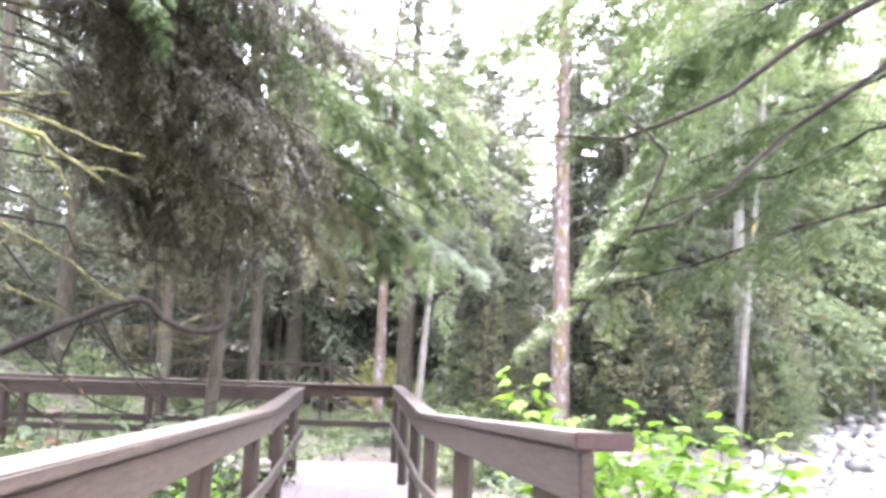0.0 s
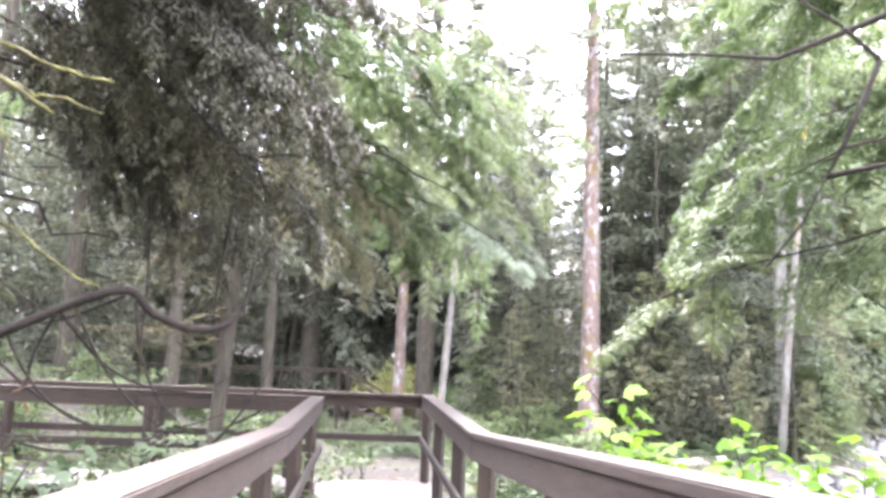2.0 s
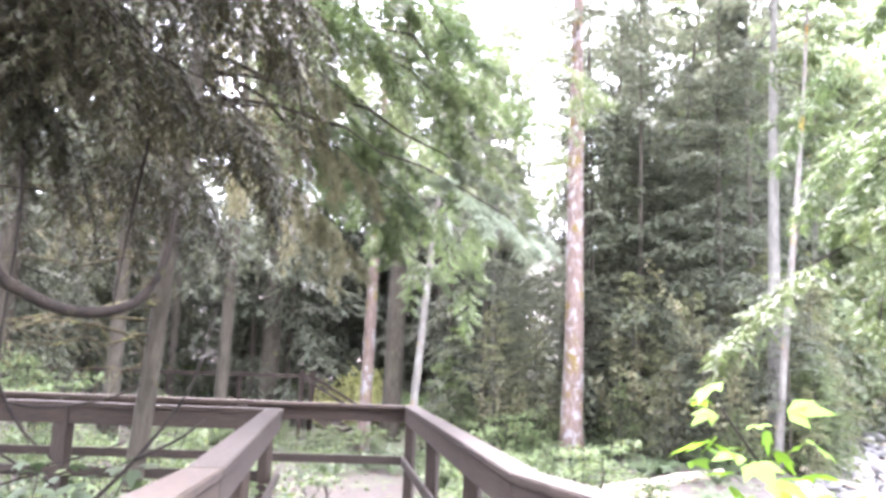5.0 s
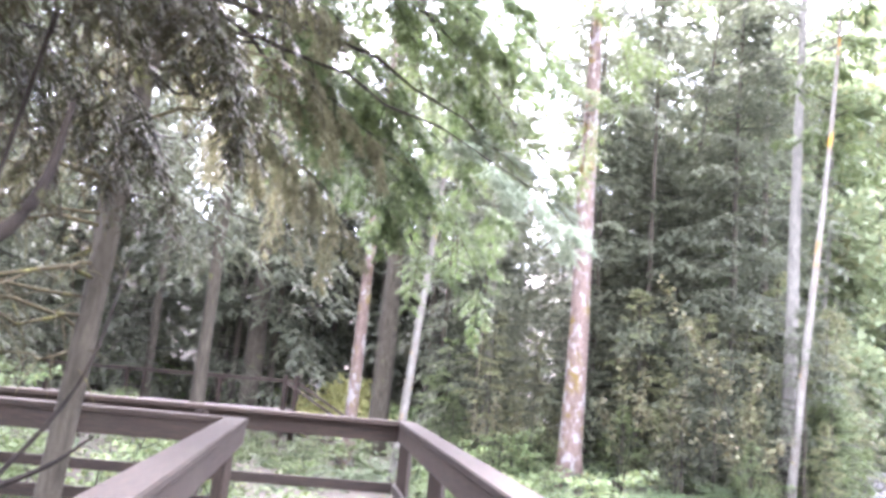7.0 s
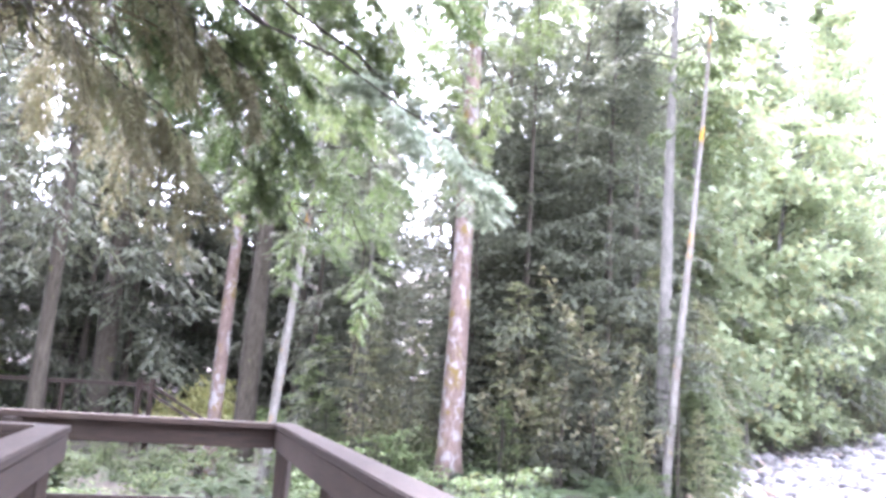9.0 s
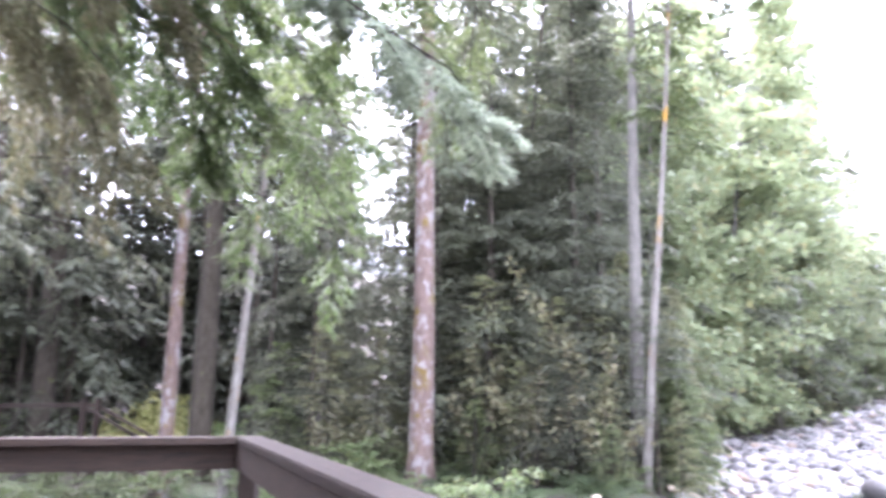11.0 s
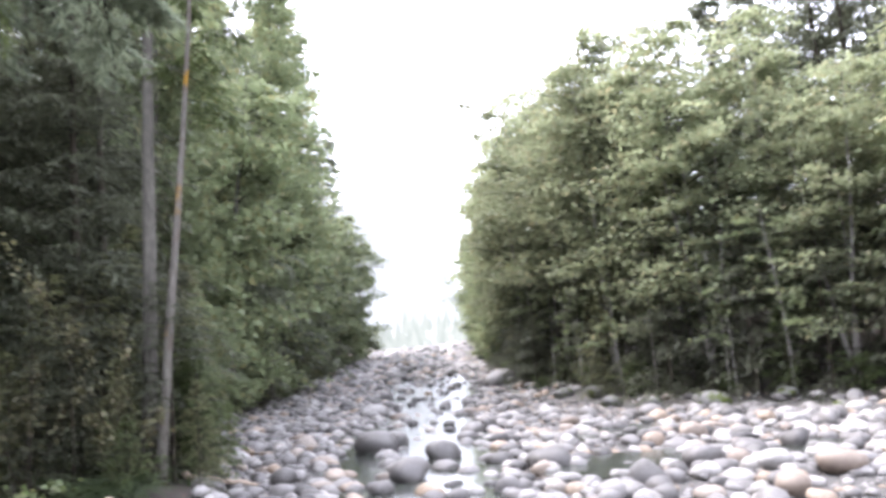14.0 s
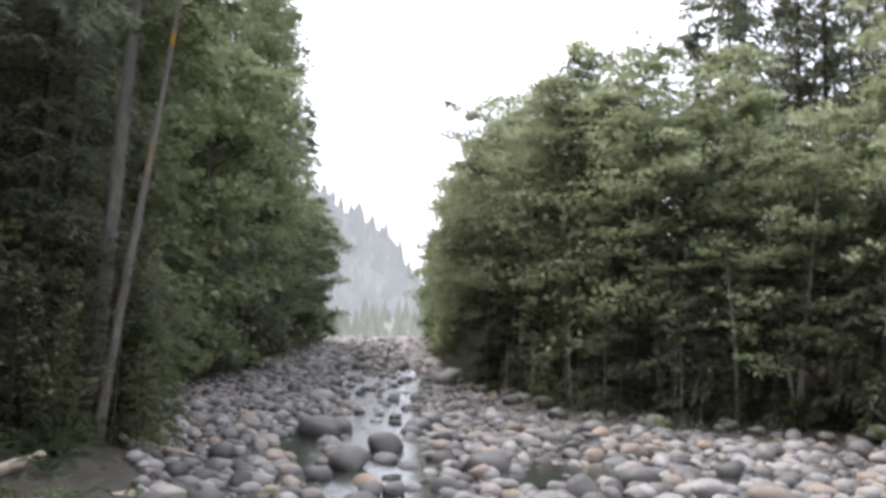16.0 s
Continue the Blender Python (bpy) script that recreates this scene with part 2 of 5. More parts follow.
class Shape:
    """Gathers pieces of geometry into one mesh."""

    def __init__(self):
        self.v, self.q, self.t, self.n = [], [], [], 0

    def add(self, verts, quads=(), tris=()):
        verts = np.asarray(verts, dtype=np.float32).reshape(-1, 3)
        if len(quads):
            self.q.append(np.asarray(quads, np.int32) + self.n)
        if len(tris):
            self.t.append(np.asarray(tris, np.int32) + self.n)
        self.v.append(verts)
        self.n += len(verts)

    def tube(self, pts, radii, sides=6):
        pts = np.asarray(pts, float)
        k = len(pts)
        tan = np.gradient(pts, axis=0)
        tan /= np.linalg.norm(tan, axis=1, keepdims=True) + 1e-9
        ref = np.where(np.abs(tan[:, 2:3]) > 0.9, np.array([[1.0, 0, 0]]), np.array([[0, 0, 1.0]]))
        a = np.cross(tan, ref)
        a /= np.linalg.norm(a, axis=1, keepdims=True) + 1e-9
        b = np.cross(tan, a)
        ang = np.linspace(0, 2 * np.pi, sides, endpoint=False)
        r = np.asarray(radii, float).reshape(k, -1)[:, :1, None] if np.ndim(radii) == 1 else np.asarray(radii)[:, :, None]
        ring = pts[:, None, :] + r * (np.cos(ang)[None, :, None] * a[:, None, :] + np.sin(ang)[None, :, None] * b[:, None, :])
        i = np.arange(k - 1)[:, None] * sides
        j = np.arange(sides)[None, :]
        jn = (j + 1) % sides
        quads = np.stack([i + j, i + jn, i + sides + jn, i + sides + j], -1).reshape(-1, 4)
        tip = np.array([pts[-1]])
        verts = np.concatenate([ring.reshape(-1, 3), tip, pts[:1]])
        last = (k - 1) * sides
        jj = np.arange(sides)
        tris = np.concatenate([np.stack([last + jj, last + (jj + 1) % sides, np.full(sides, k * sides)], -1),
                               np.stack([(jj + 1) % sides, jj, np.full(sides, k * sides + 1)], -1)])
        self.add(verts, quads, tris)

    def blades(self, p, d, s, length, width, sag=0.0):
        """Pointed leaves: from p along unit d, s the unit way across."""
        p, d, s = (np.asarray(x, float).reshape(-1, 3) for x in (p, d, s))
        length = np.broadcast_to(np.asarray(length, float), (len(p),))[:, None]
        width = np.broadcast_to(np.asarray(width, float), (len(p),))[:, None]
        drop = np.array([[0, 0, -1.0]]) * length * sag
        mid = p + d * length * 0.45
        v = np.stack([p, mid + s * width / 2, p + d * length + drop, mid - s * width / 2], 1).reshape(-1, 3)
        i = np.arange(len(p))[:, None] * 4
        self.add(v, i + np.array([[0, 1, 2, 3]]))

    def needles(self, p, d, s, length, width, sag=0.0):
        """Like blades, but each a single narrow triangle."""
        length, width = np.asarray(length, float)[:, None], np.asarray(width, float)[:, None]
        v = np.stack([p + s * width / 2, p + d * length + np.array([[0, 0, -1.0]]) * length * sag, p - s * width / 2], 1).reshape(-1, 3)
        self.add(v, tris=np.arange(len(p) * 3).reshape(-1, 3))

    def mesh(self, name, material, smooth=False):
        fs = []
        if self.q:
            fs.append(np.concatenate(self.q))
        if self.t:
            fs.append(np.concatenate(self.t))
        return make_mesh(name, np.concatenate(self.v), fs, material, smooth)


def unit(v):
    v = np.asarray(v, float)
    return v / (np.linalg.norm(v, axis=-1, keepdims=True) + 1e-9)


def part(name, data, parent, label=""):
    ob = new(name, data)
    ob.parent = parent
    return tagged(ob, label)


def thing(name, place, label, category, group="", kind=""):
    ob = new(name)
    ob.empty_display_size = 0.2
    ob.matrix_basis = place if isinstance(place, Matrix) else Matrix.Translation(place)
    return tagged(ob, label, category, group, kind)


# ---------------------------------------------------------------- ground and river
LEFT_Y, LEFT_X = [-60, 0, 14, 20, 27, 39, 56, 79, 99, 140, 220], [3.5, 3.5, 4.0, 5.0, 8.2, 12.8, 29.0, 49.0, 71.0, 110.0, 180.0]
RIGHT_Y, RIGHT_X = [-60, 0, 16, 27, 42, 54, 81, 100, 140, 220], [30.0, 30.0, 30.0, 29.5, 38.0, 49.5, 75.0, 96.0, 140.0, 220.0]


def bed_z(x, y):
    s = np.hypot(np.asarray(x) + 1.1, np.asarray(y) - 8.4)
    return -1.68 + 0.00032 * np.clip(s - 15, 0, 130) ** 2


def wave(x, y):
    return np.sin(x * 0.31 + 1.3 * np.sin(y * 0.17)) * np.cos(y * 0.27 + 0.8 * np.sin(x * 0.21)) + 0.4 * np.sin(x * 0.9 + y * 0.7) * np.cos(y * 1.1 - x * 0.4)


def ground_z(x, y):
    """Height of the ground and how far it is river bed (1) or forest floor (0)."""
    x, y = np.asarray(x, float), np.asarray(y, float)
    lx, rx = np.interp(y, LEFT_Y, LEFT_X), np.interp(y, RIGHT_Y, RIGHT_X)
    inside = np.clip(np.minimum(x - lx, rx - x) / 1.6 + 0.5, 0, 1)
    inside = inside * inside * (3 - 2 * inside)
    b = bed_z(x, y) + 0.06 * wave(x * 1.7, y * 1.7)
    left = -0.95 - 0.55 * np.clip((y - 18) / 14, 0, 1) * np.clip((3 - x) / 8, 0, 1) + np.clip(y - 48, 0, 200) * 0.2 * np.clip((lx - 8 - x) / 25, 0, 1) + np.clip(-8 - x, 0, 60) * np.interp(y, [20, 30, 40], [0.3, 0.05, 0.12]) + 0.12 * wave(x, y)
    left = left + 0.75 * np.clip((-1.7 - x) / 1.5, 0, 1) * np.clip((8.8 - y) / 3, 0, 1)
    left = left + 1.35 * np.clip((-0.5 - y) / 3, 0, 1) * np.clip((3 - x) / 2, 0, 1)
    left = np.maximum(left, b + 0.35)
    right = b + 0.5 + np.clip(x - rx - 4, 0, 80) * 0.28 + 0.15 * wave(x, y)
    bank = np.where(x < (lx + rx) / 2, left, right)
    return bank * (1 - inside) + b * inside, inside


def spaced(lo, hi, c, n):
    """Grid lines, dense near c."""
    u = np.linspace(-1, 1, n)
    w = 0.18 * u + 0.82 * u ** 3
    return np.where(w < 0, c + w * (c - lo), c + w * (hi - c))


gx, gy = spaced(-900, 900, 6, 230), spaced(-900, 900, 20, 230)
X, Y = np.meshgrid(gx, gy, indexing="ij")
Z, INS = ground_z(np.clip(X, -140, 230), np.clip(Y, -80, 230))
k = np.arange(229)[:, None] * 230 + np.arange(229)[None, :]
ground_mesh = make_mesh("ground", np.stack([X, Y, Z], -1).reshape(-1, 3), np.stack([k, k + 230, k + 231, k + 1], -1).reshape(-1, 4), GROUND, True)
attr = ground_mesh.attributes.new("bed", "FLOAT", "POINT")
attr.data.foreach_set("value", INS.ravel().astype(np.float32))
tagged(new("ground", ground_mesh), "forest floor of brown litter and moss beside gravel bed", "ground", kind="structure")


def gz(x, y):
    return float(ground_z(x, y)[0])


# running water among the stones
STREAM = np.array([(6.0, 10.0), (8.5, 17.0), (10.5, 21.5), (14.5, 26.5), (20.0, 32.5), (27.0, 39.0), (34.0, 46.0), (46.0, 60.0), (66.0, 84.0), (86.0, 104.0)])
STREAM_W = np.array([0.6, 1.1, 1.3, 2.2, 2.3, 2.0, 2.8, 3.6, 4.4, 4.4])
POOLS = [(15.4, 19.6, 2.2, 1.0), (18.5, 16.5, 1.6, 0.8), (21.0, 23.5, 2.6, 0.7)]


def stream_off(x, y):
    """Signed distance to the water's edge: below 0 in the water."""
    d = np.full(np.shape(x), 99.0)
    for (a, b, wa, wb) in zip(STREAM[:-1], STREAM[1:], STREAM_W[:-1], STREAM_W[1:]):
        ab = b - a
        t = np.clip(((x - a[0]) * ab[0] + (y - a[1]) * ab[1]) / (ab @ ab), 0, 1)
        d = np.minimum(d, np.hypot(x - a[0] - t * ab[0], y - a[1] - t * ab[1]) - (wa + t * (wb - wa)))
    for px, py, ra, rb in POOLS:
        d = np.minimum(d, (np.hypot((x - px) / ra, (y - py) / rb) - 1) * rb)
    return d


def water_sheet():
    sh = Shape()
    rows = []
    for i in range(len(STREAM) - 1):
        for t in np.linspace(0, 1, 9)[: 9 if i == len(STREAM) - 2 else 8]:
            c = STREAM[i] * (1 - t) + STREAM[i + 1] * t
            w = STREAM_W[i] * (1 - t) + STREAM_W[i + 1] * t + 0.7
            d = unit(STREAM[i + 1] - STREAM[i])
            nrm = np.array([-d[1], d[0]])
            rows.append([(*(c + nrm * w * s), float(bed_z(*c)) + 0.1) for s in (-1, -0.33, 0.33, 1)])
    v = np.array(rows)
    n = len(rows)
    i = np.arange(n - 1)[:, None] * 4 + np.arange(3)[None, :]
    sh.add(v.reshape(-1, 3), np.stack([i, i + 1, i + 5, i + 4], -1).reshape(-1, 4))
    for px, py, ra, rb in POOLS:
        a = np.linspace(0, 2 * np.pi, 20, endpoint=False)
        ring = np.stack([px + (ra + 0.4) * np.cos(a), py + (rb + 0.4) * np.sin(a), np.full(20, float(bed_z(px, py)) + 0.1)], -1)
        sh.add(np.concatenate([ring, [(px, py, float(bed_z(px, py)) + 0.1)]]), tris=[(j, (j + 1) % 20, 20) for j in range(20)])
    tagged(new("water", sh.mesh("water", WATER, True)), "shallow clear stream running between river stones", "water", kind="structure")


water_sheet()

# ---------------------------------------------------------------- far slopes
def far_slope(name, cx, cy, half, height, turn, seed, count, tall, label, material=None):
    """A wooded ridge far up the valley: a slope set with pointed firs."""
    rng = np.random.default_rng(seed)
    n = 60
    u = np.linspace(-1, 1, n)
    top = height * (1 - np.abs(u) ** 1.6 * 0.85) * (1 + 0.05 * np.sin(u * 9 + seed))
    ca, sa = math.cos(turn), math.sin(turn)
    sh = Shape()
    rows = [np.stack([cx + ca * u * half - sa * bk, cy + sa * u * half + ca * bk, -6 + (top + 6) * f], -1) for f, bk in ((0, 0), (0.5, 40), (1.0, 90))]
    i = np.arange(2)[:, None] * n + np.arange(n - 1)[None, :]
    sh.add(np.concatenate(rows), np.stack([i, i + 1, i + n + 1, i + n], -1).reshape(-1, 4))
    w, f = rng.uniform(-1, 1, count), rng.uniform(0, 1, count)
    base = np.stack([cx + ca * w * half - sa * f * 88, cy + sa * w * half + ca * f * 88, -6 + (np.interp(w, u, top) + 6) * f - 1], -1)
    up = unit(np.array([[0, 0, 1.0]]) + rng.normal(0, 0.02, (count, 3)))
    hgt = tall * rng.uniform(0.5, 1.2, count)
    sh.blades(base - up * hgt[:, None] * 0.3, up, np.tile([ca, sa, 0], (count, 1)), hgt * 1.3, hgt * 0.32)
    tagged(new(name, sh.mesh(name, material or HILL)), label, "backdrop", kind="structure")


far_slope("backdrop_ridge", 235, 320, 80, 96, radians(-40), 3, 900, 13, "far wooded ridge with valley mist painted into its colour")
far_slope("backdrop_slope", 300, 215, 130, 50, radians(-60), 4, 1200, 13, "far valley side with mist painted into its colour")
far_slope("backdrop_hill", 40, 300, 200, 70, radians(5), 5, 1500, 13, "far wooded hillside with mist painted into its colour")

far_slope("backdrop_river_woods", 128, 150, 50, 13, radians(-45), 6, 420, 9, "woods with painted-in mist where the river bends away", HILL_NEAR)

# ---------------------------------------------------------------- boardwalk
U = Vector((-0.252, 0.968, 0)).normalized()      # along the walk
SIDE = Vector((U.y, -U.x, 0))                    # to its right
KINK = Vector((-0.19, 7.09, 0))                  # right rail where the ramp meets the level deck
CORNER = Vector((-1.33, 11.73, 0))
TURN = Vector((-0.978, -0.205, 0)).normalized()  # along the walk after the bend
LEVEL = (CORNER - KINK).length
WIDE = 1.31


def deck_z(s):
    """Height of the deck s metres along the walk from the kink (below 0: the ramp)."""
    return 0.0 if s > 0 else -0.052 * s


def rail_z(s, slope=0.071):
    return 1.07 if s > 0 else 1.07 - slope * s


def beam(name, a, b, across, high, material, parent, up=(0, 0, 1), bev=0.006, label=""):
    """A board from a to b, its top middle on that line: across wide and high thick, with worn edges."""
    a, b = Vector(a), Vector(b)
    length = (b - a).length
    bm = bmesh.new()
    bmesh.ops.create_cube(bm, size=1)
    bmesh.ops.scale(bm, vec=(across, length, high), verts=bm.verts)
    bmesh.ops.bevel(bm, geom=bm.edges[:], offset=bev, segments=2, affect="EDGES")
    me = bpy.data.meshes.new(name)
    bm.to_mesh(me)
    bm.free()
    me.materials.append(material)
    y = (b - a).normalized()
    x = y.cross(Vector(up)).normalized()
    z = x.cross(y)
    ob = part(name, me, parent, label)
    m = Matrix((x, y, z)).transposed().to_4x4()
    m.translation = (a + b) / 2 - z * high / 2
    ob.matrix_basis = m
    return ob


def post(parent, x, y, z0, z1, size=0.09, material=None):
    ob = beam("post", (x, y, z0), (x, y, z1), size, size, material or WOOD, parent, up=(0.25, 0.97, 0))
    return ob


def railing(label, line, posts, inward, ground_reach=True):
    """line: rail top points; posts: points (x, y, top z, foot z); inward: the side where the boards hang."""
    t = thing("railing", (0, 0, 0), label, "railing", "boardwalk railings")
    inward = Vector(inward)
    for a, b in zip(line[:-1], line[1:]):
        a, b = Vector(a), Vector(b)
        beam("cap_rail", a, b, 0.15, 0.04, WOOD, t, label="flat weathered cap board")
        off = inward * 0.045 - Vector((0, 0, 0.042))
        beam("side_board", a + off, b + off, 0.04, 0.135, WOOD, t)
        low = inward * 0.06 - Vector((0, 0, 0.52))
        beam("middle_rail", a + low, b + low, 0.038, 0.085, WOOD, t)
    for x, y, top, foot in posts:
        post(t, x - inward.x * 0.022, y - inward.y * 0.022, foot, top - 0.042)
    return t


def walk_point(s, left=0.0):
    p = KINK + U * s - SIDE * left
    return p.x, p.y


R0 = -4.52
right_line = [(*walk_point(R0), rail_z(R0)), (*walk_point(0), rail_z(0)), (*walk_point(LEVEL + 0.05), 1.07)]
right_posts = []
for s in (-3.95, -2.05, -0.22, 1.25, 3.0, LEVEL - 0.03):
    x, y = walk_point(s)
    right_posts.append((x, y, rail_z(s), min(deck_z(s), gz(x, y)) - 0.1))
railing("weathered grey-brown timber railing with flat cap beside the ramp", right_line, right_posts, -SIDE)
end = Vector((*walk_point(R0), rail_z(R0)))
cut = thing("rail_end", (0, 0, 0), "reddish-brown sawn end of the cap rail", "railing")
beam("sawn_face", end - U * 0.006 + Vector((0, 0, 0.0035)), end + U * 0.02 + Vector((0, 0, 0.0015)), 0.156, 0.047, WOOD_RED, cut)
L1 = LEVEL - 1.1
left_line = [(*walk_point(-9.8, WIDE), rail_z(-9.8, 0.054)), (*walk_point(-0.1, WIDE), rail_z(-0.1, 0.054)), (*walk_point(L1, WIDE), 1.07)]
left_posts = []
for s in (-9.6, -8.2, -6.3, -4.4, -2.4, -0.4, 1.7, L1 - 0.06):
    x, y = walk_point(s, WIDE)
    left_posts.append((x, y, rail_z(s, 0.054), min(deck_z(s), gz(x, y)) - 0.1))
railing("weathered grey-brown timber railing with worn pinkish top", left_line, left_posts, SIDE)

f0, f1 = CORNER + U * 0.02, CORNER + U * 0.02 + TURN * 7.0
front_posts = []
for d in (1.75, 3.5, 5.2, 6.9):
    p = CORNER + TURN * d
    front_posts.append((p.x, p.y, 1.07, gz(p.x, p.y) - 0.1))
railing("dark weathered timber railing across the bend of the boardwalk", [(f0.x, f0.y, 1.068), (f1.x, f1.y, 1.068)], front_posts, (TURN.y, -TURN.x, 0))
ix, iy = walk_point(L1, WIDE)
i0, i1 = Vector((ix, iy, 0)) + TURN * 0.08, Vector((ix, iy, 0)) + TURN * 5.9
inner_posts = []
for d in (1.7, 3.6, 5.6):
    p = Vector((ix, iy, 0)) + TURN * d
    inner_posts.append((p.x, p.y, 1.066, gz(p.x, p.y) - 0.1))
railing("dark weathered timber railing on the inner side of the bend", [(i0.x, i0.y, 1.066), (i1.x, i1.y, 1.066)], inner_posts, (-TURN.y, TURN.x, 0))

deck = thing("boardwalk", (0, 0, 0), "raised timber boardwalk of worn pale grey planks", "boardwalk")
for left in (0.12, WIDE / 2, WIDE - 0.12):
    a, b = walk_point(-10.0, left), walk_point(0, left)
    beam("joist", (*a, deck_z(-10.0) - 0.045), (*b, -0.045), 0.05, 0.18, WOOD, deck)
    b2 = walk_point(LEVEL - 0.05, left)
    beam("joist", (*b, -0.047), (*b2, -0.047), 0.05, 0.18, WOOD, deck)
for off in (0.1, 0.92):
    p = CORNER - U * off
    q = p + TURN * 7.0
    p = p + TURN * 1.2
    beam("joist", (p.x, p.y, -0.047), (q.x, q.y, -0.047), 0.05, 0.18, WOOD, deck)


def plank_mesh(long, wide, thick):
    bm = bmesh.new()
    bmesh.ops.create_cube(bm, size=1)
    bmesh.ops.scale(bm, vec=(long, wide, thick), verts=bm.verts)
    bmesh.ops.bevel(bm, geom=[e for e in bm.edges if abs(e.verts[0].co.x - e.verts[1].co.x) > 0.1], offset=0.006, segments=1, affect="EDGES")
    me = bpy.data.meshes.new("plank")
    bm.to_mesh(me)
    bm.free()
    me.materials.append(WOOD_DECK)
    return me


# ---------------------------------------------------------------- far boardwalk with steps
far = thing("far_boardwalk", (0, 0, 0), "distant raised timber walkway with pale deck boards", "boardwalk")
FX, FY, FZ = -8.3, 31.0, -0.12
for off in (0.0, -1.3):
    beam("joist", (FX - 0.2, FY - off, FZ - 0.045), (FX - 22, FY - off - 1.5, FZ - 0.3), 0.06, 0.2, WOOD, far)
beam("edge_board", (FX, FY - 0.07, FZ + 0.03), (FX - 22, FY - 1.57, FZ - 0.23), 0.04, 0.12, WOOD_DECK, far, label="pale edge board")
rail_far = thing("railing", (0, 0, 0), "distant grey timber railing with open middle", "railing", "boardwalk railings")
for off in (0.0, 1.3):
    beam("top_rail", (FX, FY + off, FZ + 1.04), (FX - 22, FY + off - 1.5, FZ + 0.78), 0.12, 0.1, WOOD, rail_far)
    for d in np.arange(0, 22.1, 2.75):
        x, y = FX - d, FY + off - d * 1.5 / 22
        post(rail_far, x, y, gz(x, y) - 0.1, FZ + (1.2 if d == 0 else 1.02 - d * 0.012), 0.14 if d == 0 else 0.1)
stairs = thing("stairs", (0, 0, 0), "short flight of dark timber steps down to the path", "stairs")
foot = gz(FX + 2.4, FY + 0.6)
STEPS = 7
for j in range(STEPS):
    z = FZ - (j + 1) * (FZ - foot) / (STEPS + 0.5)
    x = FX + 0.18 + j * 0.3
    beam("tread", (x, FY - 0.05, z), (x, FY + 1.3, z), 0.31, 0.07, WOOD, stairs)
for off in (-0.1, 1.35):
    beam("stringer", (FX, FY + off, FZ), (FX + 0.3 * STEPS, FY + off, foot + 0.1), 0.05, 0.24, WOOD, stairs)
hand = thing("handrail", (0, 0, 0), "dark sloping timber handrail beside the steps", "handrail")
for off in (-0.05, 1.3):
    beam("rail", (FX, FY + off, FZ + 1.0), (FX + 2.3, FY + off, foot + 0.95), 0.09, 0.09, WOOD, hand)
    post(hand, FX + 2.25, FY + off, foot - 0.1, foot + 0.95)

# ---------------------------------------------------------------- trees
def bough_paths(o, az, length, rise, droop, steps=7):
    t = np.linspace(0, 1, steps)
    d = np.array([math.cos(az), math.sin(az)])
    return np.stack([o[0] + d[0] * length * t, o[1] + d[1] * length * t, o[2] + length * (rise * t - droop * t ** 2)], -1)


def spray(sh, path, rng, twigs, blades, twig_len, blade_len, blade_w, hang=0.3, bare=0.15, taper=0.75):
    """Flat sprays of needles on side twigs along a bough."""
    path = np.asarray(path, float)
    n = twigs
    t = bare + (1 - bare) * (np.arange(n) + rng.uniform(0, 1, n)) / n
    at = t * (len(path) - 1)
    i = np.minimum(at.astype(int), len(path) - 2)
    f = (at - i)[:, None]
    p = path[i] * (1 - f) + path[i + 1] * f
    tan = unit(path[i + 1] - path[i])
    side = unit(np.cross(tan, [0, 0, 1.0]))
    sg = np.where(np.arange(n) % 2 == 0, 1.0, -1.0)[:, None]
    td = unit(tan * 0.55 + side * sg * rng.uniform(0.5, 1.1, (n, 1)) + rng.normal(0, 0.18, (n, 3)) - np.array([0, 0, hang]) * rng.uniform(0.3, 1.6, (n, 1)))
    tl = twig_len * (1 - taper * t) * rng.uniform(0.6, 1.2, n)
    m = blades
    u = (np.arange(m) + 0.3) / m
    bp = p[:, None, :] + td[:, None, :] * (tl[:, None] * u[None, :])[:, :, None]
    bp[..., 2] -= hang * 0.35 * (tl[:, None] * u[None, :] ** 2)
    b_side = unit(np.cross(td, [0, 0, 1.0]))[:, None, :]
    s2 = np.where(np.arange(m) % 2 == 0, 1.0, -1.0)[None, :, None]
    bd = unit(td[:, None, :] * 0.8 + b_side * s2 * 0.75 + rng.normal(0, 0.25, (n, m, 3)) - np.array([0, 0, hang * 0.6]))
    ac = unit(np.cross(bd, np.array([0, 0, 1.0]) + rng.normal(0, 0.5, (n, m, 3))))
    k = n * m
    sh.needles(bp.reshape(k, 3), bd.reshape(k, 3), ac.reshape(k, 3), blade_len * rng.uniform(0.6, 1.3, k), blade_w * rng.uniform(0.7, 1.2, k), 0.1)
    return p, td, tl


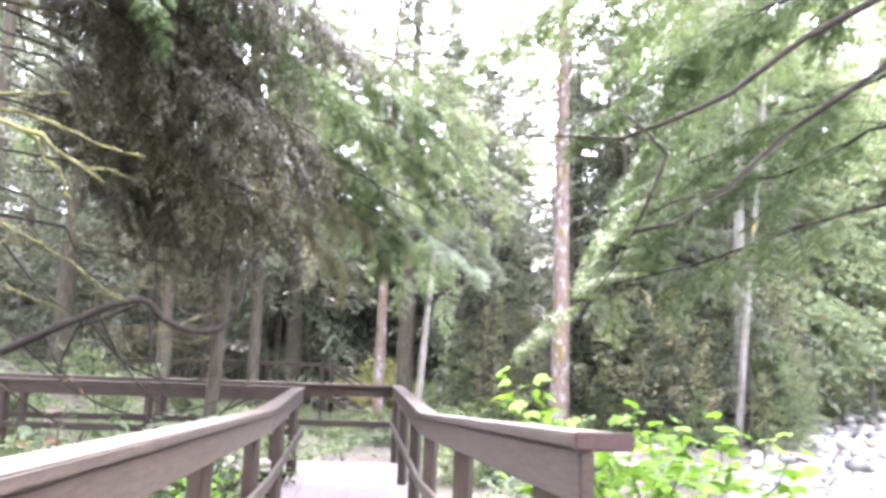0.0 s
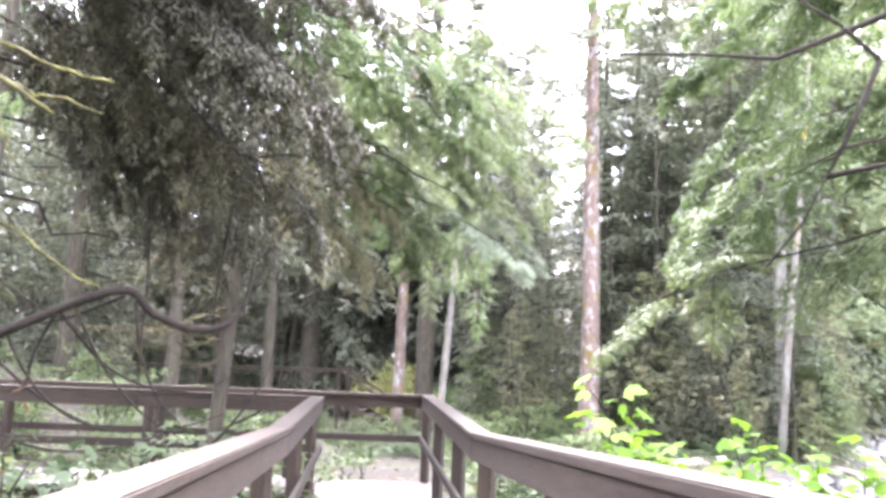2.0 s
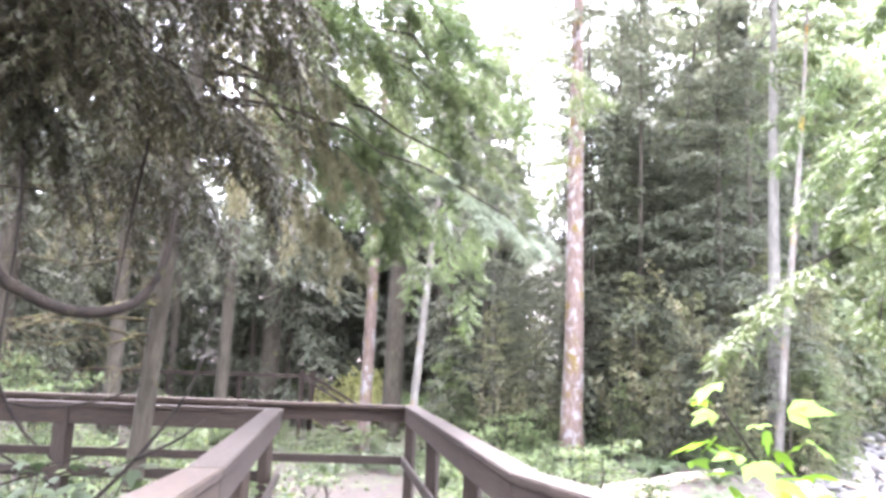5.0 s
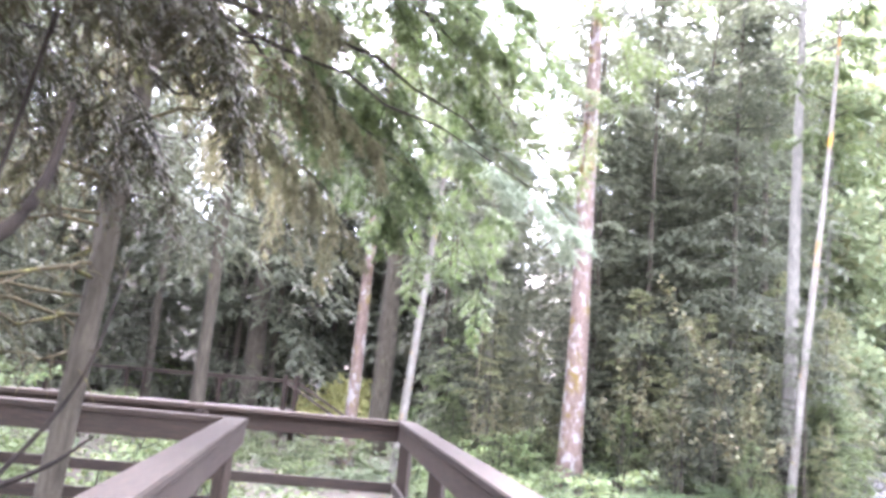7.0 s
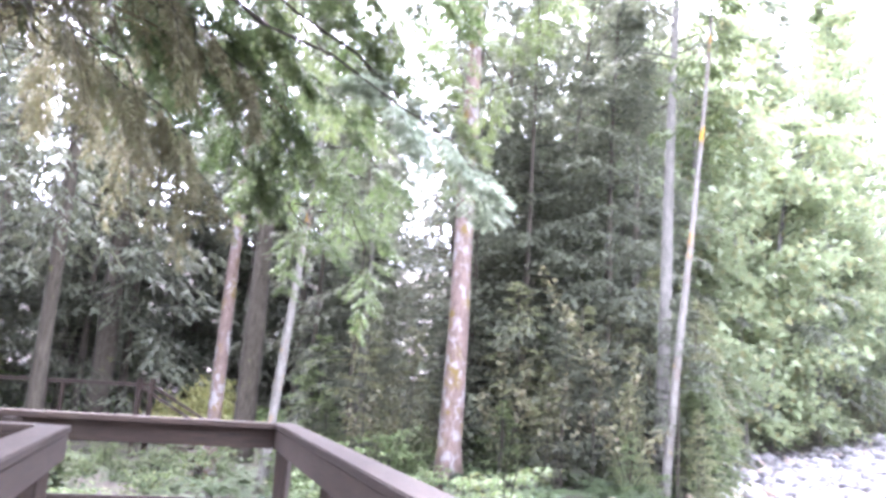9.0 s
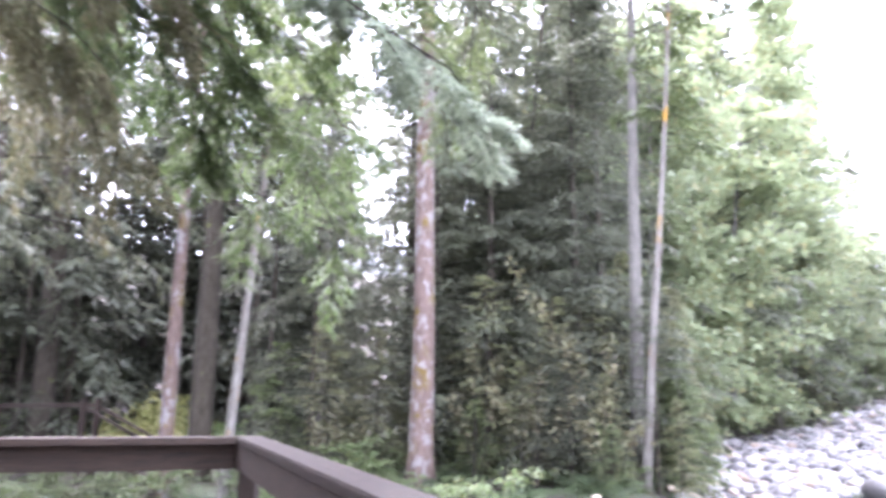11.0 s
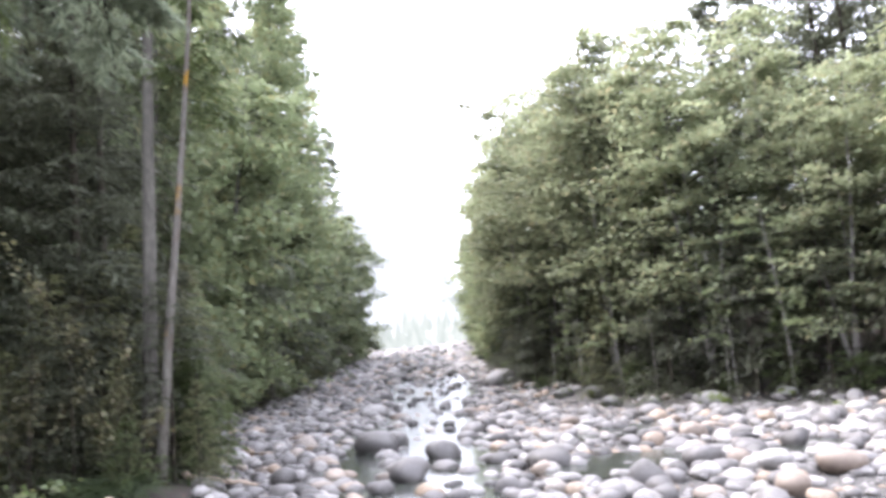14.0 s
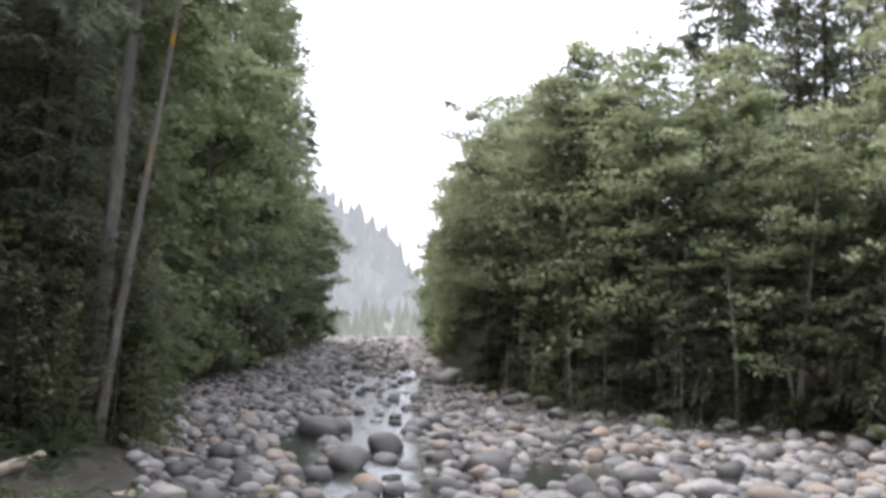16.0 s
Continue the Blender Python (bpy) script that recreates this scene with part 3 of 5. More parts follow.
def fine_spray(sh, path, rng, twigs, twig_len, blade, hang=0.5, bare=0.2, taper=0.6, subs=10, per=10):
    """Lacy sprays for boughs close by: twigs, side twigs and small needles."""
    path = np.asarray(path, float)
    n = twigs
    t = bare + (1 - bare) * (np.arange(n) + rng.uniform(0, 1, n)) / n
    p = np.stack([np.interp(t, np.linspace(0, 1, len(path)), path[:, c]) for c in range(3)], -1)
    tan = unit(np.stack([np.interp(t, np.linspace(0, 1, len(path)), np.gradient(path[:, c])) for c in range(3)], -1))
    side = unit(np.cross(tan, [0, 0, 1.0]))
    sg = np.where(np.arange(n) % 2 == 0, 1.0, -1.0)[:, None]
    td = unit(tan * 0.6 + side * sg * rng.uniform(0.4, 1.1, (n, 1)) + rng.normal(0, 0.15, (n, 3)) - np.array([0, 0, hang]) * rng.uniform(0.3, 1.5, (n, 1)))
    tl = twig_len * (1 - taper * t) * rng.uniform(0.6, 1.2, n)
    u = (np.arange(subs) + 0.5) / subs
    q = p[:, None] + td[:, None] * (tl[:, None] * u)[..., None]
    q[..., 2] -= hang * 0.4 * tl[:, None] * u ** 2
    ts = unit(np.cross(td, [0, 0, 1.0]))[:, None]
    s2 = np.where(np.arange(subs) % 2 == 0, 1.0, -1.0)[None, :, None]
    qd = unit(td[:, None] * 0.8 + ts * s2 * 0.8 + rng.normal(0, 0.15, (n, subs, 3)) - np.array([0, 0, hang * 0.5]))
    ql = (tl[:, None] * (0.5 * (1 - 0.75 * u)) + 0.03)
    w = (np.arange(per) + 0.2) / per
    r = q[:, :, None] + qd[:, :, None] * (ql[:, :, None] * w)[..., None]
    qs = unit(np.cross(qd, [0, 0, 1.0]))[:, :, None]
    s3 = np.where(np.arange(per) % 2 == 0, 1.0, -1.0)[None, None, :, None]
    bd = unit(qd[:, :, None] * 0.9 + qs * s3 * 0.6 + rng.normal(0, 0.2, (n, subs, per, 3)))
    k = n * subs * per
    bd = bd.reshape(k, 3)
    ac = unit(np.cross(bd, np.array([0, 0, 1.0]) + rng.normal(0, 0.4, (k, 3))))
    sh.needles(r.reshape(k, 3), bd, ac, blade * rng.uniform(0.8, 1.4, k), np.full(k, blade * 0.33), 0.1)
    return p, td, tl


def side_boughs(wood, leaf, path, rng, count, length, blade, hang, bare):
    """Side boughs along a main one, each a small drooping fan of lacy sprays with gaps between the fans."""
    k = np.linspace(0, 1, len(path))
    for j in range(count):
        t = bare + (1 - bare) * (j + rng.uniform(0, 1)) / count
        o = np.array([np.interp(t, k, path[:, c]) for c in range(3)])
        tan = unit(np.array([np.interp(t, k, np.gradient(path[:, c])) for c in range(3)]))
        across = unit(np.cross(tan, [0, 0, 1.0])) * (1 if j % 2 else -1)
        d = unit(tan * rng.uniform(0.4, 1.0) + across * rng.uniform(0.2, 1.0) + np.array([0, 0, rng.uniform(-0.5, 0.25)]))
        ln = length * (1.15 - 0.5 * t) * rng.uniform(0.6, 1.25)
        u = np.linspace(0, 1, 6)[:, None]
        fan = o + d * ln * u + np.array([0, 0, -1.0]) * ln * hang * rng.uniform(0.5, 1.3) * u ** 2
        wood.tube(fan, np.linspace(0.006, 0.002, 6), 3)
        fine_spray(leaf, fan, rng, 15, 0.34 * ln + 0.1, blade, hang * 0.7, 0.05, 0.55, 7, 7)


def trunk_mesh(name, h, r0, r1, lean, material, rng, flare=1.35, sides=12, wob=0.06):
    n = 14
    z = np.linspace(0, 1, n) ** 1.2
    pts = np.stack([lean[0] * z * h + wob * np.sin(z * 7 + rng.uniform(0, 6)) * z, lean[1] * z * h + wob * np.cos(z * 6 + rng.uniform(0, 6)) * z, z * h - 0.25], -1)
    rad = (r0 * (1 - z) + r1 * z) * (1 + (flare - 1) * np.exp(-z * h / 0.5))
    rad = rad[:, None] * (1 + 0.06 * rng.normal(0, 1, (n, sides)))
    sh = Shape()
    sh.tube(pts, rad, sides)
    return sh.mesh(name, material, True), pts


def conifer_meshes(seed, h, r0, crown, spread, boughs, twigs, blades, needle, droop=0.45, blade=(0.34, 0.11), lean=(0, 0), bark=None, dead=0.0):
    """Trunk, limbs and needles of one fir: crown is the height at which its boughs begin."""
    rng = np.random.default_rng(seed)
    trunk, pts = trunk_mesh("trunk", h, r0, 0.02, lean, bark or BARK, rng)
    wood, leaf = Shape(), Shape()
    for j in range(boughs):
        f = ((j + rng.uniform(0, 1)) / boughs) ** 0.9
        z = crown + (h - crown) * f
        length = spread * ((1 - f) ** 0.7 * rng.uniform(0.7, 1.15) + 0.1)
        zi = np.interp(z, pts[:, 2], pts[:, 0]), np.interp(z, pts[:, 2], pts[:, 1])
        path = bough_paths((zi[0], zi[1], z), rng.uniform(0, 2 * np.pi), length, rng.uniform(0.0, 0.25) + 0.3 * f, droop * rng.uniform(0.6, 1.3) * (1 - 0.5 * f), 5)
        path[1:-1] += rng.normal(0, 0.015 * length, (len(path) - 2, 3))
        wood.tube(path[::2], np.linspace(0.01 + 0.006 * length, 0.004, 3), 3)
        if rng.uniform() < dead * (1 - f):
            continue
        spray(leaf, path, rng, max(9, int(twigs * (0.4 + 0.6 * length / spread))), blades, 0.42 * length + 0.28 * min(1, spread / 3), blade[0], blade[1], 0.35, 0.05)
    return trunk, wood.mesh("branch_wood", TWIG), leaf.mesh("foliage", needle)


def place_tree(name, meshes, x, y, label, group, turn=0.0, size=1.0, category="tree", sink=0.0):
    t = thing(name, Matrix.Translation((x, y, gz(x, y) - sink)) @ Matrix.Rotation(turn, 4, "Z") @ Matrix.Scale(size, 4), label, category, group)
    for nme, me in zip(("trunk", "branch_wood", "foliage"), meshes):
        tagged(part(nme, me, t), kind="" if nme == "trunk" else "stuff")
    return t


def leafy_meshes(seed, h, spread, stems, leaves, leaf_size, material, bark, low=0.15, arch=0.3, per_stem=16, thick=0.009, layered=False):
    """A broadleaf tree of slim stems with a crown of many small leaves in uneven clumps."""
    rng = np.random.default_rng(seed)
    limbs, leaf = Shape(), Shape()
    made, tips = [], []
    for j in range(stems):
        a = 2 * np.pi * (j + rng.uniform(0, 0.7)) / stems
        out = spread * 0.45 * rng.uniform(0.3, 1)
        n = 9
        t = np.linspace(0, 1, n)
        hh = h * rng.uniform(0.75, 1.0)
        px = np.stack([math.cos(a) * (out * t ** 1.3 + 0.1) + 0.12 * np.sin(5 * t + a), math.sin(a) * (out * t ** 1.3 + 0.1) + 0.12 * np.cos(4 * t + a), hh * t - 0.2], -1)
        one = Shape()
        one.tube(px, np.linspace(thick * h + 0.006, 0.01, n), 7)
        made.append(one.mesh("stem", bark, True))
        for b in range(per_stem):
            f = low + (1.0 - low) * (b + rng.uniform(0, 1)) / per_stem
            o = np.array([np.interp(f, t, px[:, c]) for c in range(3)])
            ln = spread * (0.45 + 0.55 * math.sin(math.pi * min(1, f * 0.8 + 0.1))) * rng.uniform(0.55, 1.05)
            pth = bough_paths(o, rng.uniform(0, 2 * np.pi), ln * 0.85, rng.uniform(0.1, 0.55), arch * rng.uniform(0.5, 1.4), 5)
            pth[1:-1] += rng.normal(0, 0.05 * ln, (3, 3))
            limbs.tube(pth, np.linspace(0.002 * h + 0.004, 0.004, 5), 3)
            tips.append((pth, ln))
    per = max(3, leaves // len(tips))
    for pth, ln in tips:
        m = per
        at = rng.uniform(0.1, 1, m) ** 0.8 * (len(pth) - 1)
        i = np.minimum(at.astype(int), len(pth) - 2)
        f = (at - i)[:, None]
        c = pth[i] * (1 - f) + pth[i + 1] * f
        clump = rng.normal(0, 1, (max(3, m // 14), 3)) * np.array([0.2, 0.2, 0.05 if layered else 0.1]) * ln
        c = c + clump[rng.integers(0, len(clump), m)] + rng.normal(0, 0.06 * ln + 0.03, (m, 3)) * np.array([1, 1, 0.32 if layered else 0.5])
        d = unit(rng.normal(0, 1, (m, 3)) * np.array([1, 1, 0.4 if layered else 0.5]) - np.array([0, 0, 0.3]))
        s = unit(np.cross(d, np.array([0, 0, 1.0]) + rng.normal(0, 0.35 if layered else 0.45, (m, 3))))
        sz = leaf_size * rng.uniform(0.6, 1.3, m)
        leaf.needles(c, d, s, sz, sz * 0.8, 0.1)
    return made, limbs.mesh("branch_wood", TWIG), leaf.mesh("foliage", material)


def place_leafy(name, meshes, x, y, label, group, turn=0.0, size=1.0, category="tree"):
    t = thing(name, Matrix.Translation((x, y, gz(x, y) - 0.05)) @ Matrix.Rotation(turn, 4, "Z") @ Matrix.Scale(size, 4), label, category, group)
    for me in meshes[0]:
        part("stem", me, t)
    tagged(part("branch_wood", meshes[1], t), kind="stuff")
    tagged(part("foliage", meshes[2], t), kind="stuff")
    return t


RNG = np.random.default_rng(11)

FIRS = [conifer_meshes(s, h, r, c, sp, b, 13, 5, NEEDLE, dr, (0.4, 0.15)) for s, h, r, c, sp, b, dr in (
    (1, 17, 0.16, 0.8, 3.4, 80, 0.5), (2, 21, 0.18, 1.2, 3.6, 90, 0.45), (3, 13, 0.12, 0.4, 3.0, 72, 0.4), (4, 24, 0.2, 2.5, 3.8, 90, 0.55))]
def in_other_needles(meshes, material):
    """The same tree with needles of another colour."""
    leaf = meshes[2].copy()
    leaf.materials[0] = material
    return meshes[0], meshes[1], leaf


# distant firs, their needles lightened in place of mist
HAZED_FIRS = [in_other_needles(m, NEEDLE_HAZED) for m in FIRS]
FRONT_FIRS = [conifer_meshes(s, h, r, c, sp, b, 18, 10, NEEDLE, dr, (0.2, 0.055)) for s, h, r, c, sp, b, dr in (
    (11, 16, 0.14, 0.5, 3.2, 100, 0.5), (12, 20, 0.17, 1.0, 3.5, 110, 0.45), (13, 12, 0.11, 0.3, 2.9, 90, 0.4))]
SMALL_FIRS = [conifer_meshes(s, h, 0.05, 0.2, sp, b, 12, 6, m, 0.4, (0.15, 0.046)) for s, h, sp, b, m in ((6, 5.5, 1.7, 60, NEEDLE), (7, 4.0, 1.5, 50, NEEDLE_BRIGHT), (8, 7.0, 2.0, 66, NEEDLE_HEM))]
DARK_HEMLOCKS = [conifer_meshes(s, h, 0.07, 0.2, sp, 64, 12, 6, NEEDLE, 0.55, (0.22, 0.07)) for s, h, sp in ((16, 8.0, 2.4), (17, 6.5, 2.2))]
ALDERS = [leafy_meshes(s, h, sp, 3, n, 0.28, LEAF_ALDER, BARK_GREY, lo) for s, h, sp, n, lo in ((21, 15, 3.6, 10500, 0.06), (22, 13, 3.4, 9800, 0.04), (23, 16.5, 3.8, 11500, 0.08))]
FINE_ALDERS = [leafy_meshes(s, h, sp, 3, n, 0.19, LEAF_CROWN, BARK_PALE_STEM, lo, 0.3, 24, 0.0065, True) for s, h, sp, n, lo in ((24, 15, 3.7, 16000, 0.3), (25, 14, 3.5, 15000, 0.24), (29, 15.5, 3.8, 17000, 0.36))]
COTTONWOODS = [leafy_meshes(s, h, 3.2, 1, n, 0.26, LEAF_ALDER, BARK_GREY, 0.2, 0.2, 46, 0.006) for s, h, n in ((131, 30, 11000), (132, 26, 10000))]
PALE_STEMS = [leafy_meshes(s, h, 1.6, n, 500, 0.28, LEAF_ALDER, BARK_PALE_STEM, 0.3, 0.4, 10, 0.0065) for s, h, n in ((26, 11, 1), (27, 9, 2), (28, 12, 1))]
BUSHES = [leafy_meshes(s, h, sp, 4, int(n * 1.5), 0.095, m, TWIG, 0.1, 0.3, 9) for s, h, sp, n, m in ((31, 1.5, 1.0, 900, LEAF_SHRUB), (32, 2.2, 1.3, 1200, LEAF_SHRUB), (33, 1.1, 0.9, 800, LEAF_SHRUB), (34, 2.6, 1.5, 1400, LEAF_YELLOW))]

# tall trunks that stand clear
TALL = [  # x, y, height, base radius, lean, bark, crown start, label
    (1.05, 26.55, 27, 0.33, (0.0, 0), BARK_PALE, 9.5, "tall fir with pale lichened reddish trunk"),
    (6.75, 27.0, 26, 0.2, (0.02, 0), BARK_GREY, 11.0, "tall slim grey-barked conifer at the bank"),
    (-3.45, 24.9, 13, 0.13, (0.065, 0.02), BARK_WHITE, 6.5, "slim leaning pale-barked tree with moss"),
    (-5.05, 26.6, 24, 0.19, (0.01, 0), BARK_PALE, 8.0, "slim straight conifer with pale brown trunk"),
    (-5.2, 32.0, 28, 0.36, (0.0, 0), BARK, 8.0, "stout dark-barked fir behind slim trees"),
    (-11.5, 36.5, 30, 0.46, (0.0, 0), BARK, 8.0, "stout dark-barked fir beyond the walkway"),
    (-13.6, 38.0, 22, 0.16, (0.0, 0), BARK, 7.0, "slender dark fir beyond the walkway"),
    (2.6, 33.0, 24, 0.14, (0.03, 0), BARK, 9.0, "slender dark fir in the forest edge"),
    (-1.6, 33.0, 24, 0.13, (0.0, 0), BARK_GREY, 9.0, "slender grey fir in the forest edge"),
    (4.4, 33.5, 22, 0.13, (0.1, 0), BARK, 9.0, "slender leaning fir in the forest edge"),
]
for j, (x, y, h, r, lean, bark, crown, label) in enumerate(TALL):
    meshes = conifer_meshes(60 + j, h, r, crown, 2.8, 64, 16, 8, NEEDLE, 0.5, (0.24, 0.07), lean=lean, bark=bark, dead=0.3)
    place_tree("fir_tree", meshes, x, y, label, "tall trees in the clearing")
for j, (x, y, k) in enumerate(((2.5, 27.2, 0.55), (3.6, 26.6, 0.45), (4.6, 27.4, 0.7), (5.5, 26.5, 0.4), (3.0, 28.4, 0.8), (5.9, 27.9, 0.75), (7.5, 27.0, 0.6), (0.0, 28.4, 0.6), (-1.3, 28.8, 0.7), (-2.4, 29.2, 0.6), (7.0, 25.0, 0.35), (8.3, 28.4, 0.8), (7.9, 26.9, 0.75), (5.2, 24.9, 0.4), (9.0, 29.6, 0.8))):
    place_tree("young_fir", SMALL_FIRS[2 if j % 3 else 1], x, y, "young olive-green hemlock in front of the dark forest", "young firs", 2.1 * j, k)
# leaning pale tree on the bank with yellow moss
lean_meshes = conifer_meshes(80, 17, 0.12, 8.5, 1.5, 26, 9, 5, NEEDLE_BRIGHT, 0.4, lean=(0.085, -0.01), bark=BARK_WHITE)
place_tree("leaning_tree", lean_meshes, 6.4, 25.7, "slim white-barked leaning tree with orange-yellow moss", "tall trees in the clearing")


def clear_of_walk(x, y, r):
    """Keeps trees off the river, the boardwalks and the open ground between."""
    lx, rx = np.interp(y, LEFT_Y, LEFT_X), np.interp(y, RIGHT_Y, RIGHT_X)
    if lx - r < x < rx + r:
        return False
    if -7 < x < 4.5 and y < 29:
        return False
    return not (-32 < x < -4 and y < 42)


# forest wall behind the clearing and along the near bank
spots = []
for _ in range(900):
    x, y = RNG.uniform(-34, 14), RNG.uniform(29, 64)
    if clear_of_walk(x, y, 1.2) and all((x - a) ** 2 + (y - b) ** 2 > 3.3 ** 2 for a, b in spots):
        spots.append((x, y))
spots.sort(key=lambda p: p[1])
for j, (x, y) in enumerate(spots[:50]):
    place_tree("fir_tree", FRONT_FIRS[j % 3] if y < 36 and x > -6 else FIRS[int(RNG.integers(0, 4))], x, y, "dark green fir in the forest beyond the clearing", "forest firs", RNG.uniform(0, 6.28), RNG.uniform(0.8, 1.15), sink=0.1)
for j in range(18):
    x, y = -13 + 13 * ((j * 7) % 18) / 18 + RNG.uniform(-0.6, 0.6), 44 + 14 * j / 18
    place_tree("fir_tree", FIRS[j % 4], x, y, "dark fir deep in the forest", "forest firs", RNG.uniform(0, 6.28), RNG.uniform(0.95, 1.2))
for j in range(36):
    x, y = RNG.uniform(-9, 9), RNG.uniform(27.5, 36)
    if clear_of_walk(x, y, 0.3) and x > -3.2:
        place_tree("young_fir", SMALL_FIRS[int(RNG.integers(0, 3))], x, y, "young drooping hemlock in the understory", "young firs", RNG.uniform(0, 6.28), RNG.uniform(0.6, 1.1))
# along the left bank of the river
for j in range(48):
    y = 29 + 74 * (j / 48) ** 1.15
    x = np.interp(y, LEFT_Y, LEFT_X) - RNG.uniform(0.8, 2.4) - (j % 3) * 2.6
    if j % 2 == 1 and y > 36:
        place_leafy("alder_tree", ALDERS[j % 3], x, y, "river alder with thin grey-green leaves", "bank alders", RNG.uniform(0, 6.28), RNG.uniform(1.15, 1.5) if j > 5 else 0.9)
    else:
        place_tree("fir_tree", FRONT_FIRS[(j // 2) % 3] if y < 36 else HAZED_FIRS[(j // 2) % 4], x - 1.5, y, "dark fir on the river bank", "bank firs", RNG.uniform(0, 6.28), RNG.uniform(1.25, 1.6) if j > 5 else 1.0)
for j in range(22):
    y = 26 + 60 * (j / 22) ** 1.2
    x = np.interp(y, LEFT_Y, LEFT_X) - RNG.uniform(0.0, 0.9)
    place_tree("young_fir", SMALL_FIRS[j % 3], x, y, "young hemlock leaning over the stony bank", "young firs", RNG.uniform(0, 6.28), RNG.uniform(0.5, 0.95))
for j, (x, y, k) in enumerate(((17.5, 44.5, 0.95), (22.0, 50.0, 1.1), (27.5, 55.5, 1.25), (32.0, 61.5, 1.4), (36.5, 67.0, 1.4), (14.0, 41.5, 0.85), (40.0, 70.5, 1.3), (45.0, 76.0, 1.05))):
    place_leafy("cottonwood_tree", COTTONWOODS[j % 2], x, y, "tall airy cottonwood with sparse yellowing leaves", "bank cottonwoods", 1.7 * j, k)
# further firs beyond the far walkway
for j in range(16):
    x, y = -12 - 30 * j / 16 + RNG.uniform(-1, 1), RNG.uniform(37, 46)
    place_tree("fir_tree", HAZED_FIRS[j % 4], x, y, "fir beyond the far walkway, its needles paled for haze", "forest firs", RNG.uniform(0, 6.28), RNG.uniform(1.0, 1.3))
HIGH_FIR = conifer_meshes(90, 22, 0.2, 5.5, 4.0, 96, 16, 8, NEEDLE, 0.5, (0.26, 0.08))
for j, (x, y) in enumerate(((-10.2, 21.5), (-12.5, 17.0), (-9.6, 26.8), (-14.5, 23.0))):
    place_tree("fir_tree", HIGH_FIR, x, y, "tall fir with bare lower trunk in the open forest", "tall trees in the clearing", 1.3 * j, 1.0 + 0.06 * j)
for j, (x, y) in enumerate(((-12.5, 37.0), (-15.0, 34.5), (-17.5, 37.5), (-20.0, 34.0), (-22.5, 37.0), (-14.0, 40.0), (-19.0, 40.5), (-25.0, 35.0))):
    place_tree("fir_tree", FRONT_FIRS[j % 3], x, y, "dark fir behind the far walkway", "forest firs", 1.9 * j, 1.15)
# along the right bank
for j in range(46):
    y = 4 + 100 * (j / 46) ** 1.15
    x = np.interp(y, RIGHT_Y, RIGHT_X) + RNG.uniform(1.0, 2.5) + (j % 3) * 2.4
    near_row = y < 58
    tall = np.interp(y, [4, 22, 30, 50, 75, 104], [0.98, 1.04, 1.28, 1.4, 1.2, 1.1]) * RNG.uniform(0.9, 1.08) * (1 + 0.05 * (j % 3))
    place_leafy("alder_tree", (FINE_ALDERS if near_row else ALDERS)[int(RNG.integers(0, 3))], x, y, "grey-green alder on the far river bank", "bank alders", RNG.uniform(0, 6.28), tall)
for j in range(10):
    y = 9 + 36 * j / 10 + RNG.uniform(-1.6, 1.6)
    x = np.interp(y, RIGHT_Y, RIGHT_X) + RNG.uniform(0.2, 1.6)
    place_leafy("alder_tree", PALE_STEMS[j % 3], x, y, "thin pale-stemmed alder at the river edge", "bank alders", RNG.uniform(0, 6.28), RNG.uniform(0.8, 1.1))
for j in range(44):
    y = 5 + 60 * ((j * 13) % 44) / 44
    x = np.interp(y, RIGHT_Y, RIGHT_X) + 0.6 + 3.2 * j / 44
    place_tree("young_fir", DARK_HEMLOCKS[j % 2], x, y, "dark drooping hemlock under the alder crowns", "young firs", 2.4 * j, 0.75 + 0.45 * ((j * 5) % 7) / 7)
for j in range(30):
    y = 4 + 75 * j / 30
    x = np.interp(y, RIGHT_Y, RIGHT_X) + RNG.uniform(0.2, 1.4)
    if j % 2:
        place_tree("young_fir", SMALL_FIRS[j % 3], x, y, "young hemlock at the foot of the alders", "young firs", RNG.uniform(0, 6.28), RNG.uniform(0.5, 0.9))
    else:
        place_leafy("bush", BUSHES[j % 3], x, y, "leafy green bush beside the river stones", "riverside bushes", RNG.uniform(0, 6.28), RNG.uniform(0.8, 1.4), "bush")
for j in range(26):
    y = -5 + 105 * j / 26
    x = np.interp(y, RIGHT_Y, RIGHT_X) + RNG.uniform(10, 22)
    place_tree("fir_tree", HAZED_FIRS[(1, 3)[j % 2]], x, y, "tall dark fir on the slope behind the alders", "slope firs", RNG.uniform(0, 6.28), RNG.uniform(1.0, 1.3) if y < 34 else RNG.uniform(0.85, 1.1))
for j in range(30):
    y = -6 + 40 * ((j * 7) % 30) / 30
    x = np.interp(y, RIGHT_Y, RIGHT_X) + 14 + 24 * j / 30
    place_tree("fir_tree", HAZED_FIRS[(1, 3)[j % 2]], x, y, "dark fir high on the hillside behind the alders", "slope firs", RNG.uniform(0, 6.28), RNG.uniform(1.0, 1.35))
